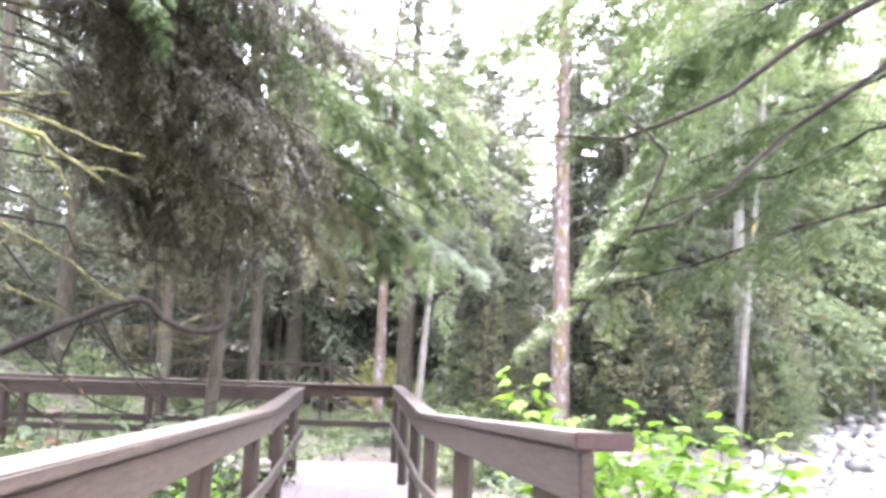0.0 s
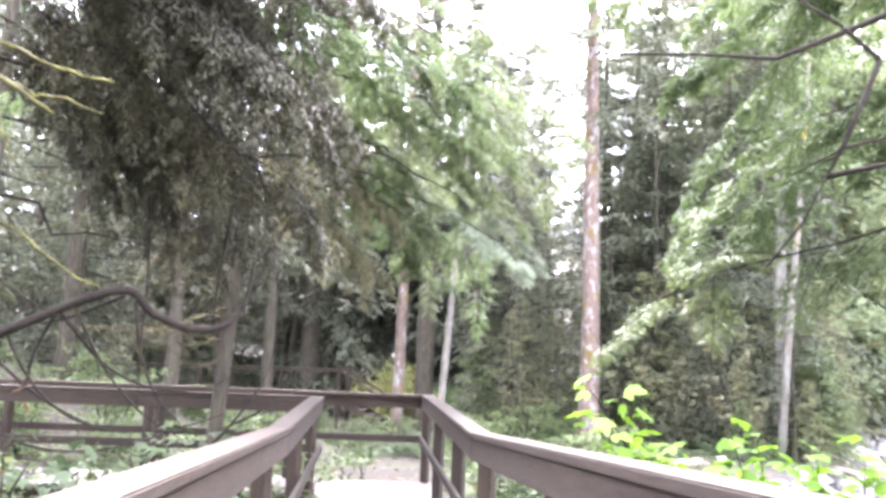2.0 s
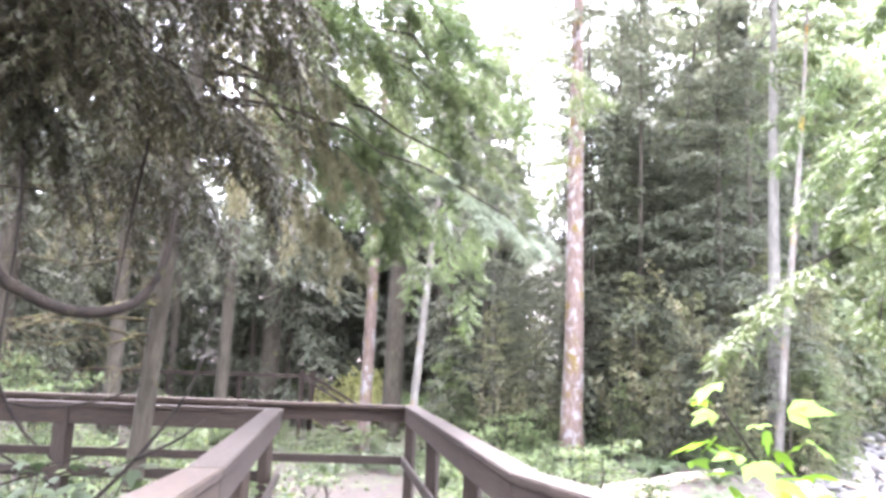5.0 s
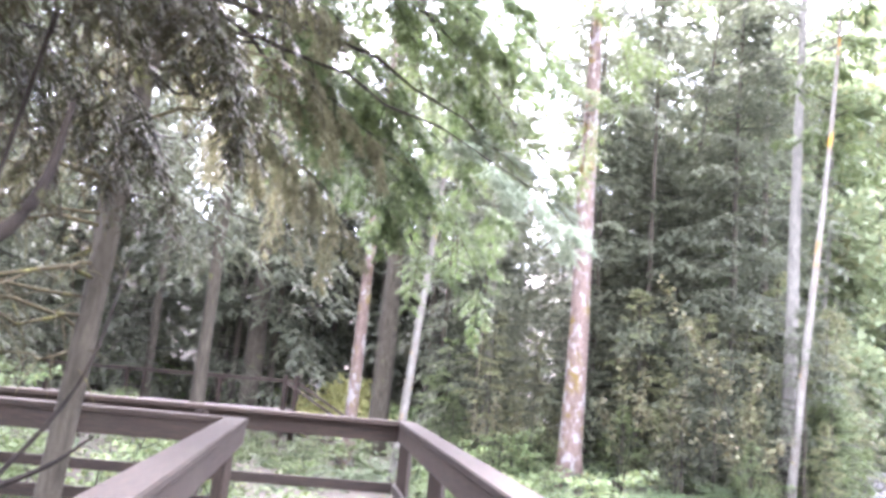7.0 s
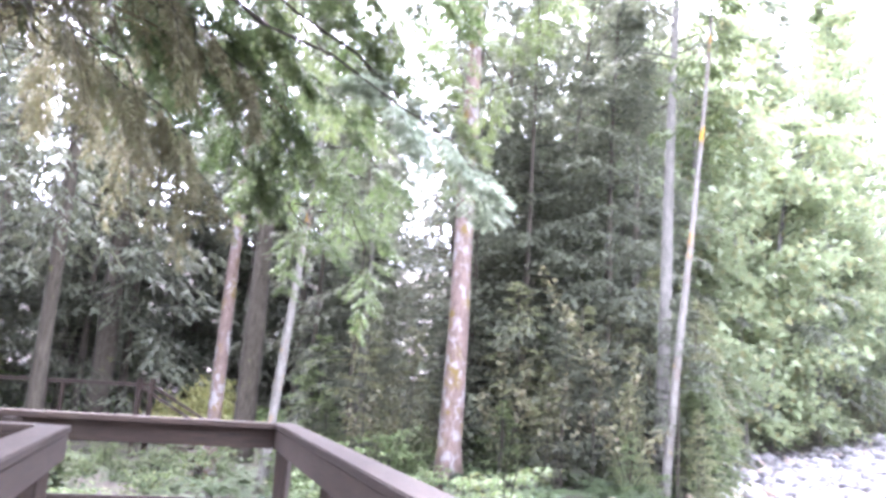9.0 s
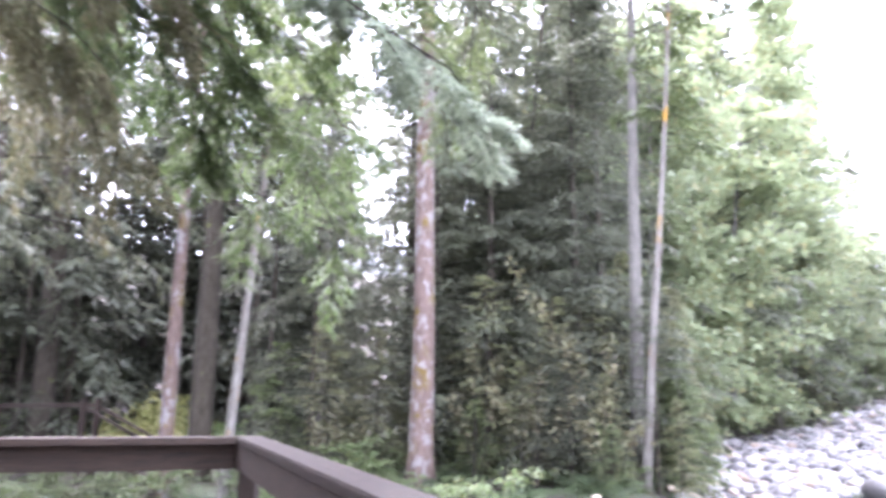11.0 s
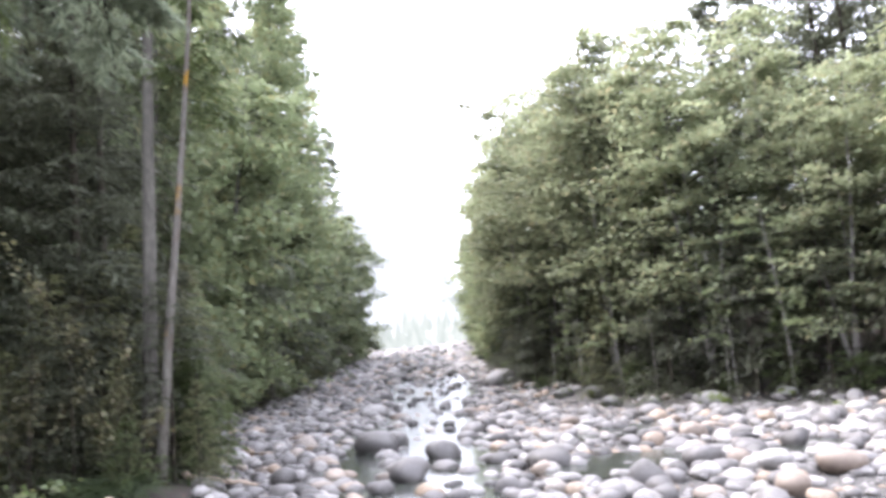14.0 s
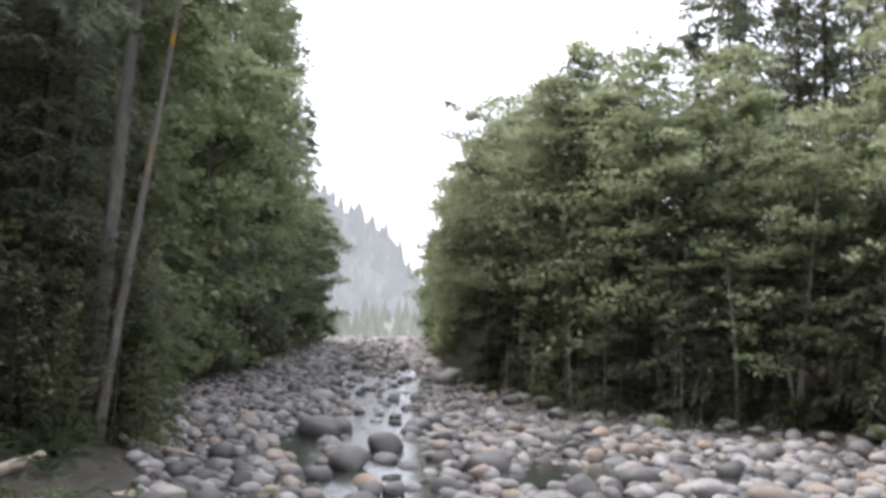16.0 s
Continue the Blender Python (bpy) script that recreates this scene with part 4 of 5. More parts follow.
# behind and beside the walker; rear firs are unseen, added for closure and shade
for j in range(26):
    a = radians(100 + 190 * j / 26)
    d = RNG.uniform(9, 20)
    x, y = 0.5 + d * math.cos(a), 3 + d * math.sin(a)
    if x < 3 and y < -1.5:
        place_tree("fir_tree", FIRS[j % 4], x, y, "dark fir added unseen behind the boardwalk", "forest firs", RNG.uniform(0, 6.28), RNG.uniform(0.7, 1.1))
for j in range(16):
    x, y = RNG.uniform(-30, -15), RNG.uniform(4, 30)
    place_tree("fir_tree", FIRS[j % 4], x, y, "dark fir near the boardwalk", "forest firs", RNG.uniform(0, 6.28), RNG.uniform(0.6, 1.0))


# ---------------------------------------------------------------- near trees with long boughs
def sagging(a, b, sag, n=9, wob=0.03, seed=0):
    rng = np.random.default_rng(seed)
    a, b = np.array(a, float), np.array(b, float)
    t = np.linspace(0, 1, n)[:, None]
    p = a * (1 - t) + b * t
    p[:, 2] += sag * (-4 * t[:, 0] * (1 - t[:, 0]))
    p[1:-1] += rng.normal(0, wob, (n - 2, 3))
    return p


def boughed_tree(name, label, base, height, radius, lean, boughs, bark, stubs=0, stub_low=1.6):
    """A tree near the walk: boughs is a list of (start height, tip, sag, needle material, blade length, twigs)."""
    rng = np.random.default_rng(int(abs(base[0]) * 100 + base[1] * 10))
    z0 = gz(*base)
    t = thing(name, (base[0], base[1], z0), label, "tree", "trees beside the boardwalk")
    me, pts = trunk_mesh("trunk", height, radius, 0.05, lean, bark, rng, wob=0.05)
    part("trunk", me, t)
    for j, (h, tip, sag, mat, bl, twigs) in enumerate(boughs):
        o = np.array([np.interp(h - z0, pts[:, 2], pts[:, c]) for c in range(3)])
        e = np.array(tip) - np.array([base[0], base[1], z0])
        path = sagging(o, e, sag, 10, 0.05, j)
        wood, leaf = Shape(), Shape()
        ln = np.linalg.norm(e - o)
        wood.tube(path, np.linspace(0.006 + 0.0035 * ln if mat else 0.012 + 0.006 * ln, 0.003, len(path)), 6)
        if mat:
            hanging = mat in (NEEDLE_BROWN, NEEDLE_OLIVE)
            bare = 0.45 if hanging else 0.68 if mat is NEEDLE_PALE else 0.25
            side_boughs(wood, leaf, path, rng, int(twigs / (3.2 if mat is NEEDLE_BROWN else 4.5)), (0.12 if mat is NEEDLE_PALE else 0.17) * ln + 0.1, bl * 0.5, 1.1 if hanging else 0.28 if mat is NEEDLE_PALE else 0.45, bare)
        b = tagged(part("bough", wood.mesh("bough", TWIG, True), t))
        if mat:
            tagged(part("foliage", leaf.mesh("foliage", mat), b), kind="stuff")
    if stubs:
        sh = Shape()
        for j in range(stubs):
            h = stub_low + (height - stub_low) * 0.75 * j / stubs
            o = np.array([np.interp(h, pts[:, 2], pts[:, c]) for c in range(3)])
            ln = rng.uniform(0.5, 2.4)
            pth = bough_paths(o, rng.uniform(0, 6.28), ln, rng.uniform(-0.1, 0.2), rng.uniform(0.0, 0.35), 7)
            pth[1:] += rng.normal(0, 0.03, (6, 3))
            sh.tube(pth, np.linspace(0.016, 0.004, 7), 5)
            for q in range(9):
                i = int(rng.integers(1, 7))
                d = unit(rng.normal(0, 1, 3) * np.array([1, 1, 0.4]) - np.array([0, 0, 0.5])) * rng.uniform(0.15, 0.5)
                sh.tube([pth[i], pth[i] + d * 0.6, pth[i] + d + np.array([0, 0, -0.08])], [0.007, 0.005, 0.002], 3)
        tagged(part("dead_branchwork", sh.mesh("dead_branchwork", MOSS_TWIG, True), t, "mossy bare drooping branchwork"), kind="stuff")
    return t


G, P, D, B, O = NEEDLE_BRIGHT, NEEDLE_PALE, NEEDLE_NEAR, NEEDLE_BROWN, NEEDLE_OLIVE
BEND_LOW = [
    (3.7, (-0.15, 10.9, 2.6), -0.4, P, 0.07, 30), (4.0, (-0.1, 11.8, 2.9), -0.4, P, 0.07, 28),
    (4.2, (-0.95, 13.3, 2.5), -0.5, D, 0.08, 60), (4.4, (-0.85, 12.8, 3.05), -0.4, D, 0.08, 60), (4.0, (-1.5, 13.0, 2.6), -0.4, D, 0.08, 60), (4.5, (-1.9, 12.6, 2.95), -0.4, D, 0.08, 60),
    (4.8, (-0.6, 10.9, 3.9), -0.4, G, 0.08, 54), (5.3, (-1.2, 13.2, 3.9), -0.4, G, 0.08, 50),
    (5.8, (0.3, 12.0, 4.6), -0.4, G, 0.08, 50), (6.2, (-1.8, 9.8, 4.6), -0.3, G, 0.08, 44), (6.8, (-0.6, 13.5, 5.2), -0.4, D, 0.08, 44),
]
BEND_MIDDLE = [
    (5.0, (-0.2, 11.8, 3.3), -0.4, G, 0.08, 60), (5.2, (-0.9, 12.0, 3.7), -0.5, D, 0.08, 60), (4.6, (-1.6, 12.2, 3.4), -0.4, G, 0.08, 56),
    (5.9, (0.1, 12.6, 4.1), -0.4, G, 0.08, 60), (5.6, (-0.5, 11.0, 4.2), -0.4, D, 0.08, 60), (6.4, (-1.4, 11.2, 4.9), -0.4, G, 0.08, 56),
    (3.6, (-2.2, 11.9, 2.7), -0.2, O, 0.065, 34), (4.4, (-4.9, 11.6, 3.3), -0.3, O, 0.065, 34), (5.2, (-5.2, 8.6, 4.1), -0.3, D, 0.08, 40),
]
BEND_HIGH = [
    (3.9, (-3.0, 12.6, 3.2), -0.2, O, 0.065, 34), (3.4, (-2.0, 10.6, 2.75), -0.1, O, 0.065, 30), (3.9, (-1.7, 11.0, 3.3), -0.15, O, 0.065, 36),
    (4.4, (-1.9, 10.2, 3.9), -0.15, O, 0.065, 34), (3.7, (-2.3, 9.5, 3.2), -0.1, O, 0.065, 24), (4.9, (-2.4, 11.4, 4.0), -0.2, O, 0.065, 36),
    (3.2, (-4.6, 10.6, 2.8), -0.1, O, 0.065, 26), (4.1, (-4.4, 9.0, 3.7), -0.1, O, 0.065, 26),
    (4.3, (-3.6, 12.2, 3.5), -0.2, O, 0.065, 34), (4.7, (-2.7, 12.4, 3.8), -0.2, O, 0.065, 34), (5.1, (-3.8, 11.8, 4.3), -0.2, O, 0.065, 34),
    (5.4, (-2.9, 11.2, 4.7), -0.2, O, 0.065, 34), (4.6, (-4.6, 12.0, 3.9), -0.2, O, 0.065, 34), (5.0, (-2.2, 9.6, 4.5), -0.2, O, 0.065, 30),
]
boughed_tree("hemlock_tree", "mossy hemlock with long drooping boughs over the bend", (-3.44, 9.75), 15, 0.085, (0.05, 0.03), BEND_LOW + BEND_MIDDLE + BEND_HIGH, BARK, 80, 2.4)
CEDAR_LOW = [
    (3.6, (-1.7, 7.7, 2.75), -0.3, B, 0.07, 70), (4.0, (-2.1, 7.0, 3.0), -0.4, B, 0.07, 70), (4.4, (-1.6, 7.9, 3.6), -0.4, B, 0.07, 80),
    (4.8, (-2.0, 7.3, 4.1), -0.4, B, 0.07, 80), (5.2, (-1.4, 8.4, 4.2), -0.4, D, 0.09, 80), (5.6, (-1.9, 7.2, 4.8), -0.4, B, 0.07, 80),
    (6.2, (-1.2, 7.6, 5.2), -0.3, D, 0.09, 70), (3.3, (-2.3, 8.3, 2.6), -0.2, B, 0.07, 60),
]
CEDAR_MIDDLE = [
    (4.6, (-2.6, 8.6, 3.4), -0.3, B, 0.07, 70), (5.4, (-2.4, 6.2, 4.3), -0.3, D, 0.09, 70), (5.0, (-1.6, 7.0, 3.5), -0.3, B, 0.07, 80),
    (5.9, (-2.4, 8.0, 4.5), -0.3, B, 0.07, 80), (6.6, (-2.2, 7.4, 5.6), -0.3, B, 0.07, 80), (4.2, (-2.9, 7.4, 3.0), -0.3, B, 0.07, 60),
    (5.0, (-2.8, 8.8, 4.2), -0.3, B, 0.07, 80), (4.4, (-3.2, 8.2, 3.6), -0.3, B, 0.07, 80),
]
CEDAR_HIGH = [
    (5.8, (-2.2, 8.8, 5.0), -0.3, B, 0.07, 80), (5.2, (-3.4, 7.4, 4.4), -0.3, B, 0.07, 80), (6.0, (-1.5, 8.8, 5.0), -0.3, B, 0.07, 80),
    (6.2, (-3.0, 8.0, 5.2), -0.3, B, 0.07, 80), (4.2, (-3.2, 5.2, 3.2), -0.2, None, 0.09, 30), (3.2, (-2.8, 6.2, 2.5), 0.1, None, 0.09, 30),
    (3.0, (-2.6, 7.3, 2.3), 0.15, None, 0.09, 30),
]
boughed_tree("cedar_tree", "dark cedar with dense hanging brown-green foliage", (-4.7, 6.1), 12, 0.17, (0.0, 0.0), CEDAR_LOW + CEDAR_MIDDLE + CEDAR_HIGH, BARK, 64, 1.4)
right_tree = boughed_tree("hemlock_tree", "hemlock with green boughs reaching over the railing", (3.7, 5.2), 14, 0.15, (0.0, 0.0), [
    (5.2, (0.45, 5.05, 2.84), 0.75, None, 0.1, 10), (2.7, (0.9, 7.0, 1.95), -0.1, G, 0.08, 44), (3.4, (1.3, 7.3, 2.7), -0.3, D, 0.08, 70),
    (4.2, (1.1, 6.6, 3.4), -0.3, D, 0.08, 70), (4.6, (0.7, 6.2, 4.0), -0.3, G, 0.08, 60), (5.6, (0.4, 7.5, 4.6), -0.3, D, 0.08, 70),
    (4.8, (1.25, 5.2, 2.35), 0.4, None, 0.1, 10), (5.0, (1.6, 8.2, 3.4), -0.2, D, 0.08, 70), (3.1, (1.2, 7.0, 2.4), -0.2, D, 0.08, 50), (5.7, (1.4, 7.6, 4.2), -0.2, D, 0.08, 70)], BARK, 3, 4.5)
side_twig = Shape()
for pts in ([(1.36, 4.52, 2.58), (1.25, 4.56, 2.3), (1.13, 4.6, 2.05), (1.02, 4.64, 1.9)], [(1.36, 4.52, 2.58), (1.25, 4.55, 2.72), (1.12, 4.6, 2.85)], [(1.2, 4.58, 2.2), (1.4, 4.6, 2.25), (1.7, 4.7, 2.45), (2.0, 4.8, 2.75)]):
    side_twig.tube(np.array(pts) - np.array([3.7, 5.2, gz(3.7, 5.2)]), np.linspace(0.011, 0.004, len(pts)), 5)
part("side_twig", side_twig.mesh("side_twig", TWIG, True), right_tree)

# bare hooked limb that reaches over the railing
hooked = thing("bare_branch", (-4.6, 6.2, 0.9), "dark bare hooked branch drooping over the railing", "branch")


def rounded(pts, radii, per=5):
    """A smooth curve through the points, with the radii carried along."""
    p = np.array(pts, float)
    e = np.concatenate([[2 * p[0] - p[1]], p, [2 * p[-1] - p[-2]]])
    out = []
    for i in range(len(p) - 1):
        a, b, c, d = e[i:i + 4]
        for u in np.linspace(0, 1, per, endpoint=False):
            out.append(0.5 * (2 * b + (c - a) * u + (2 * a - 5 * b + 4 * c - d) * u ** 2 + (3 * b - a - 3 * c + d) * u ** 3))
    out.append(p[-1])
    return np.array(out), np.interp(np.linspace(0, 1, len(out)), np.linspace(0, 1, len(p)), radii)


def twig(name, pts, radii, sides):
    sh = Shape()
    pts, radii = rounded(pts, radii)
    sh.tube(pts - np.array([-4.6, 6.2, 0.9]), radii, sides)
    part(name, sh.mesh(name, TWIG, True), hooked)


twig("limb", [(-4.6, 6.2, 0.9), (-3.6, 6.4, 1.45), (-2.67, 6.66, 1.91), (-2.45, 6.8, 1.78), (-2.25, 6.95, 1.68), (-2.05, 7.1, 1.72), (-1.95, 7.18, 1.9), (-1.92, 7.22, 2.2)], [0.04, 0.036, 0.032, 0.03, 0.028, 0.025, 0.02, 0.01], 7)
for a, d in (((-3.3, 6.48, 1.62), (0.5, 0.1, -0.7)), ((-2.9, 6.6, 1.8), (0.5, 0.3, -0.95)), ((-2.55, 6.75, 1.85), (0.1, 0.2, -0.9)), ((-3.0, 6.56, 1.75), (-0.5, 0.2, -0.6)), ((-2.6, 6.7, 1.88), (-0.9, -0.1, -0.25))):
    a, d = np.array(a), np.array(d)
    twig("twig", [a, a + d * 0.35 + (0, 0, -0.05), a + d * 0.7 + (0.08, 0, -0.03), a + d + (0.2, 0, 0.08)], [0.013, 0.01, 0.007, 0.003], 5)
for pts in ([(-3.6, 6.5, 1.6), (-3.1, 6.6, 1.2), (-2.7, 6.8, 0.98), (-2.3, 7.0, 1.0), (-2.0, 7.1, 1.1)], [(-3.0, 6.6, 1.75), (-2.75, 6.8, 1.4), (-2.45, 7.0, 1.25), (-2.15, 7.1, 1.28), (-2.0, 7.2, 1.36)],
            [(-2.3, 7.2, 0.7), (-2.05, 7.3, 1.0), (-1.85, 7.4, 1.35), (-1.75, 7.4, 1.75)], [(-3.4, 6.0, 1.3), (-2.9, 6.2, 0.95), (-2.5, 6.4, 0.9), (-2.1, 6.7, 1.02)], [(-2.05, 7.3, 1.0), (-1.85, 7.3, 1.1), (-1.72, 7.3, 1.2)],
            [(-3.2, 5.6, 2.4), (-2.9, 5.9, 1.9), (-2.6, 6.2, 1.65)], [(-2.9, 7.4, 2.6), (-2.8, 7.3, 2.1), (-2.75, 7.2, 1.5), (-2.72, 7.2, 1.1)], [(-2.3, 7.6, 2.7), (-2.32, 7.5, 2.1), (-2.3, 7.4, 1.7)]):
    twig("twig", pts, np.linspace(0.012, 0.004, len(pts)), 5)


# mossy limbs against the bank
mossy = thing("mossy_branch", (-2.92, 4.4, 3.2), "yellow-green moss-covered forked branch above the railing", "branch")
MOSSY_STRONG = [([(-2.7, 4.4, 3.2), (-2.3, 4.35, 2.95), (-1.95, 4.35, 2.75), (-1.65, 4.4, 2.6), (-1.4, 4.5, 2.42)], 0.02), ([(-2.1, 4.35, 2.84), (-1.8, 4.5, 2.78), (-1.5, 4.6, 2.66), (-1.28, 4.7, 2.62)], 0.013),
               ([(-2.6, 4.5, 2.95), (-2.1, 4.6, 2.97), (-1.75, 4.65, 3.0)], 0.012), ([(-1.8, 4.4, 2.68), (-1.62, 4.45, 2.45), (-1.55, 4.5, 2.25)], 0.01)]
MOSSY_FINE = [([(-1.55, 4.45, 2.53), (-1.4, 4.55, 2.5), (-1.25, 4.62, 2.46)], 0.009),
               ([(-2.8, 4.6, 2.5), (-2.3, 4.8, 2.3), (-1.9, 5.0, 2.05), (-1.6, 5.2, 1.8)], 0.011), ([(-2.9, 4.8, 2.2), (-2.5, 5.0, 1.95), (-2.1, 5.3, 1.75)], 0.01), ([(-2.0, 4.36, 2.77), (-1.98, 4.36, 2.5), (-1.97, 4.36, 2.3)], 0.007), ([(-2.3, 4.35, 2.94), (-2.28, 4.36, 2.6), (-2.27, 4.36, 2.35)], 0.007)]
for pts, r in MOSSY_STRONG + MOSSY_FINE:
    sh = Shape()
    rg = np.random.default_rng(int(abs(pts[0][0]) * 100 + abs(pts[-1][2]) * 1000))
    p = np.array(pts) - np.array([-2.7, 4.4, 3.2])
    t = np.linspace(0, 1, 14)
    q = np.stack([np.interp(t, np.linspace(0, 1, len(p)), p[:, c]) for c in range(3)], -1) + rg.normal(0, 0.008, (14, 3))
    sh.tube(q, r * np.linspace(1.1, 0.5, 14)[:, None] * (1 + 0.25 * rg.normal(0, 1, (14, 7))), 7)
    part("mossy_limb", sh.mesh("mossy_limb", MOSS_BRIGHT, True), mossy)

# ---------------------------------------------------------------- shrubs, ferns and ground plants
def fern_meshes(seed, fronds=13, length=0.9):
    rng = np.random.default_rng(seed)
    sh = Shape()
    for j in range(fronds):
        a = 2 * np.pi * j / fronds + rng.uniform(-0.2, 0.2)
        ln = length * rng.uniform(0.7, 1.1)
        path = bough_paths((0, 0, 0.02), a, ln, rng.uniform(0.7, 1.2), rng.uniform(0.6, 1.1), 8)
        n = 22
        t = (np.arange(n) + 0.8) / n
        p = np.stack([np.interp(t, np.linspace(0, 1, 8), path[:, c]) for c in range(3)], -1)
        tan = unit(np.gradient(p, axis=0))
        sd = unit(np.cross(tan, [0, 0, 1.0]))
        w = 0.13 * length * np.sin(np.pi * np.clip(t * 0.92 + 0.08, 0, 1)) + 0.015
        for s in (1, -1):
            sh.blades(p, unit(sd * s + tan * 0.35), tan, w, 0.032 * length, 0.15)
        sh.tube(path, np.linspace(0.006, 0.002, 8), 3)
    return sh.mesh("fronds", LEAF_FERN)


FERNS = [fern_meshes(s, n, ln) for s, n, ln in ((41, 13, 0.9), (42, 16, 1.15), (43, 11, 0.7))]
for j in range(70):
    x, y = (RNG.uniform(-6.5, -1.9), RNG.uniform(2.5, 9)) if j < 22 else (RNG.uniform(-9, 4.5), RNG.uniform(13, 29))
    if j < 22 and x > -0.26 * (y - 7) - 1.9:
        x -= 1.2
    ob = new("sword_fern", FERNS[j % 3])
    ob.matrix_basis = pose(x, y, gz(x, y), 0, 0, RNG.uniform(0, 360)) @ Matrix.Scale(RNG.uniform(0.7, 1.2), 4)
    tagged(ob, "green sword fern on the forest floor", "fern", "sword ferns")
for x, y, k in ((-2.3, 4.2, 1.6), (-2.9, 4.9, 1.7), (-2.5, 5.7, 1.4), (-3.4, 5.6, 1.6), (-2.2, 6.4, 1.3), (-3.0, 3.6, 1.6), (-2.6, 7.4, 1.2)):
    ob = new("sword_fern", FERNS[1])
    ob.matrix_basis = pose(x, y, gz(x, y), 0, 0, RNG.uniform(0, 360)) @ Matrix.Scale(k, 4)
    tagged(ob, "tall green sword fern beside the ramp", "fern", "sword ferns")
inner = np.random.default_rng(91)
for j in range(22):
    x, y = (inner.uniform(-5.6, -2.35), inner.uniform(8.4, 9.9)) if j < 14 else (inner.uniform(3.0, 5.6), inner.uniform(23.8, 25.6))
    ob = new("sword_fern", FERNS[j % 3])
    ob.matrix_basis = pose(x, y, gz(x, y), 0, 0, inner.uniform(0, 360)) @ Matrix.Scale(inner.uniform(0.9, 1.3), 4)
    tagged(ob, "dark green sword fern beside the bend" if j < 14 else "dark green sword fern at the river bank", "fern", "sword ferns")
for x, y, k, m in ((7.7, 26.4, 0.85, 1), (5.0, 24.0, 0.4, 1), (4.6, 25.8, 0.7, 0), (5.3, 27.2, 0.9, 0), (8.1, 27.6, 0.95, 1), (3.9, 26.2, 0.8, 0)):
    place_tree("young_fir", SMALL_FIRS[m], x, y, "young hemlock beside the leaning tree", "young firs", 3.1 * x, k)
for j in range(80):
    x, y = RNG.uniform(-9, 8), RNG.uniform(15, 30)
    if x > np.interp(y, LEFT_Y, LEFT_X) - 0.4 or (x < -3 and RNG.uniform() < 0.6) or abs(x + 2.0 + 0.37 * (y - 15)) < 1.6 or (x > 1.5 and 18 < y < 25.5):
        continue
    place_leafy("bush", BUSHES[int(RNG.choice([0, 0, 1, 2, 2, 3], p=[0.2, 0.2, 0.2, 0.2, 0.2, 0.0]))], x, y, "low leafy bush on the forest floor", "forest bushes", RNG.uniform(0, 6.28), RNG.uniform(0.5, 1.0), "bush")
for j in range(34):
    x, y = RNG.uniform(-15, -4.6), RNG.uniform(12.8, 29)
    place_leafy("bush", BUSHES[j % 3], x, y, "grey-green bush in the open forest", "forest bushes", RNG.uniform(0, 6.28), RNG.uniform(0.5, 0.95), "bush")
for j in range(16):
    x, y = RNG.uniform(-8, -2.2), RNG.uniform(3, 9.2)
    place_leafy("bush", BUSHES[j % 3], x - 0.4, y, "leafy bush beside the boardwalk", "boardwalk bushes", RNG.uniform(0, 6.28), RNG.uniform(0.4, 0.75), "bush")


def leafy_stems(name, label, base, stems, material, size, count, seed, category="bush"):
    """Arching stems with large leaves set along them."""
    rng = np.random.default_rng(seed)
    z0 = gz(*base)
    t = thing(name, (base[0], base[1], z0), label, category)
    wood, leaf = Shape(), Shape()
    for tip, sag in stems:
        path = sagging((rng.uniform(-0.1, 0.1), rng.uniform(-0.1, 0.1), 0), np.array(tip) - np.array([base[0], base[1], z0]), sag, 9, 0.03, seed)
        wood.tube(path, np.linspace(0.014, 0.004, 9), 5)
        at = rng.uniform(0.35, 1, count) ** 0.7
        p = np.stack([np.interp(at, np.linspace(0, 1, 9), path[:, c]) for c in range(3)], -1)
        p += rng.normal(0, 0.09, (count, 3))
        d = unit(rng.normal(0, 1, (count, 3)) * np.array([1, 1, 0.3]) - np.array([0, 0, 0.25]))
        s = unit(np.cross(d, np.array([0, 0, 1.0]) + rng.normal(0, 0.3, (count, 3))))
        sz = size * rng.uniform(0.6, 1.25, count)
        for turn, k in ((0, 1.0), (0.75, 0.72), (-0.75, 0.72)):
            dd = unit(d * math.cos(turn) + s * math.sin(turn))
            leaf.blades(p, dd, unit(np.cross(dd, np.cross(d, s))), sz * k, sz * 0.55 * k, 0.15)
    tagged(part("stem_wood", wood.mesh("stem_wood", TWIG, True), t), kind="stuff")
    tagged(part("foliage", leaf.mesh("foliage", material), t), kind="stuff")
    return t


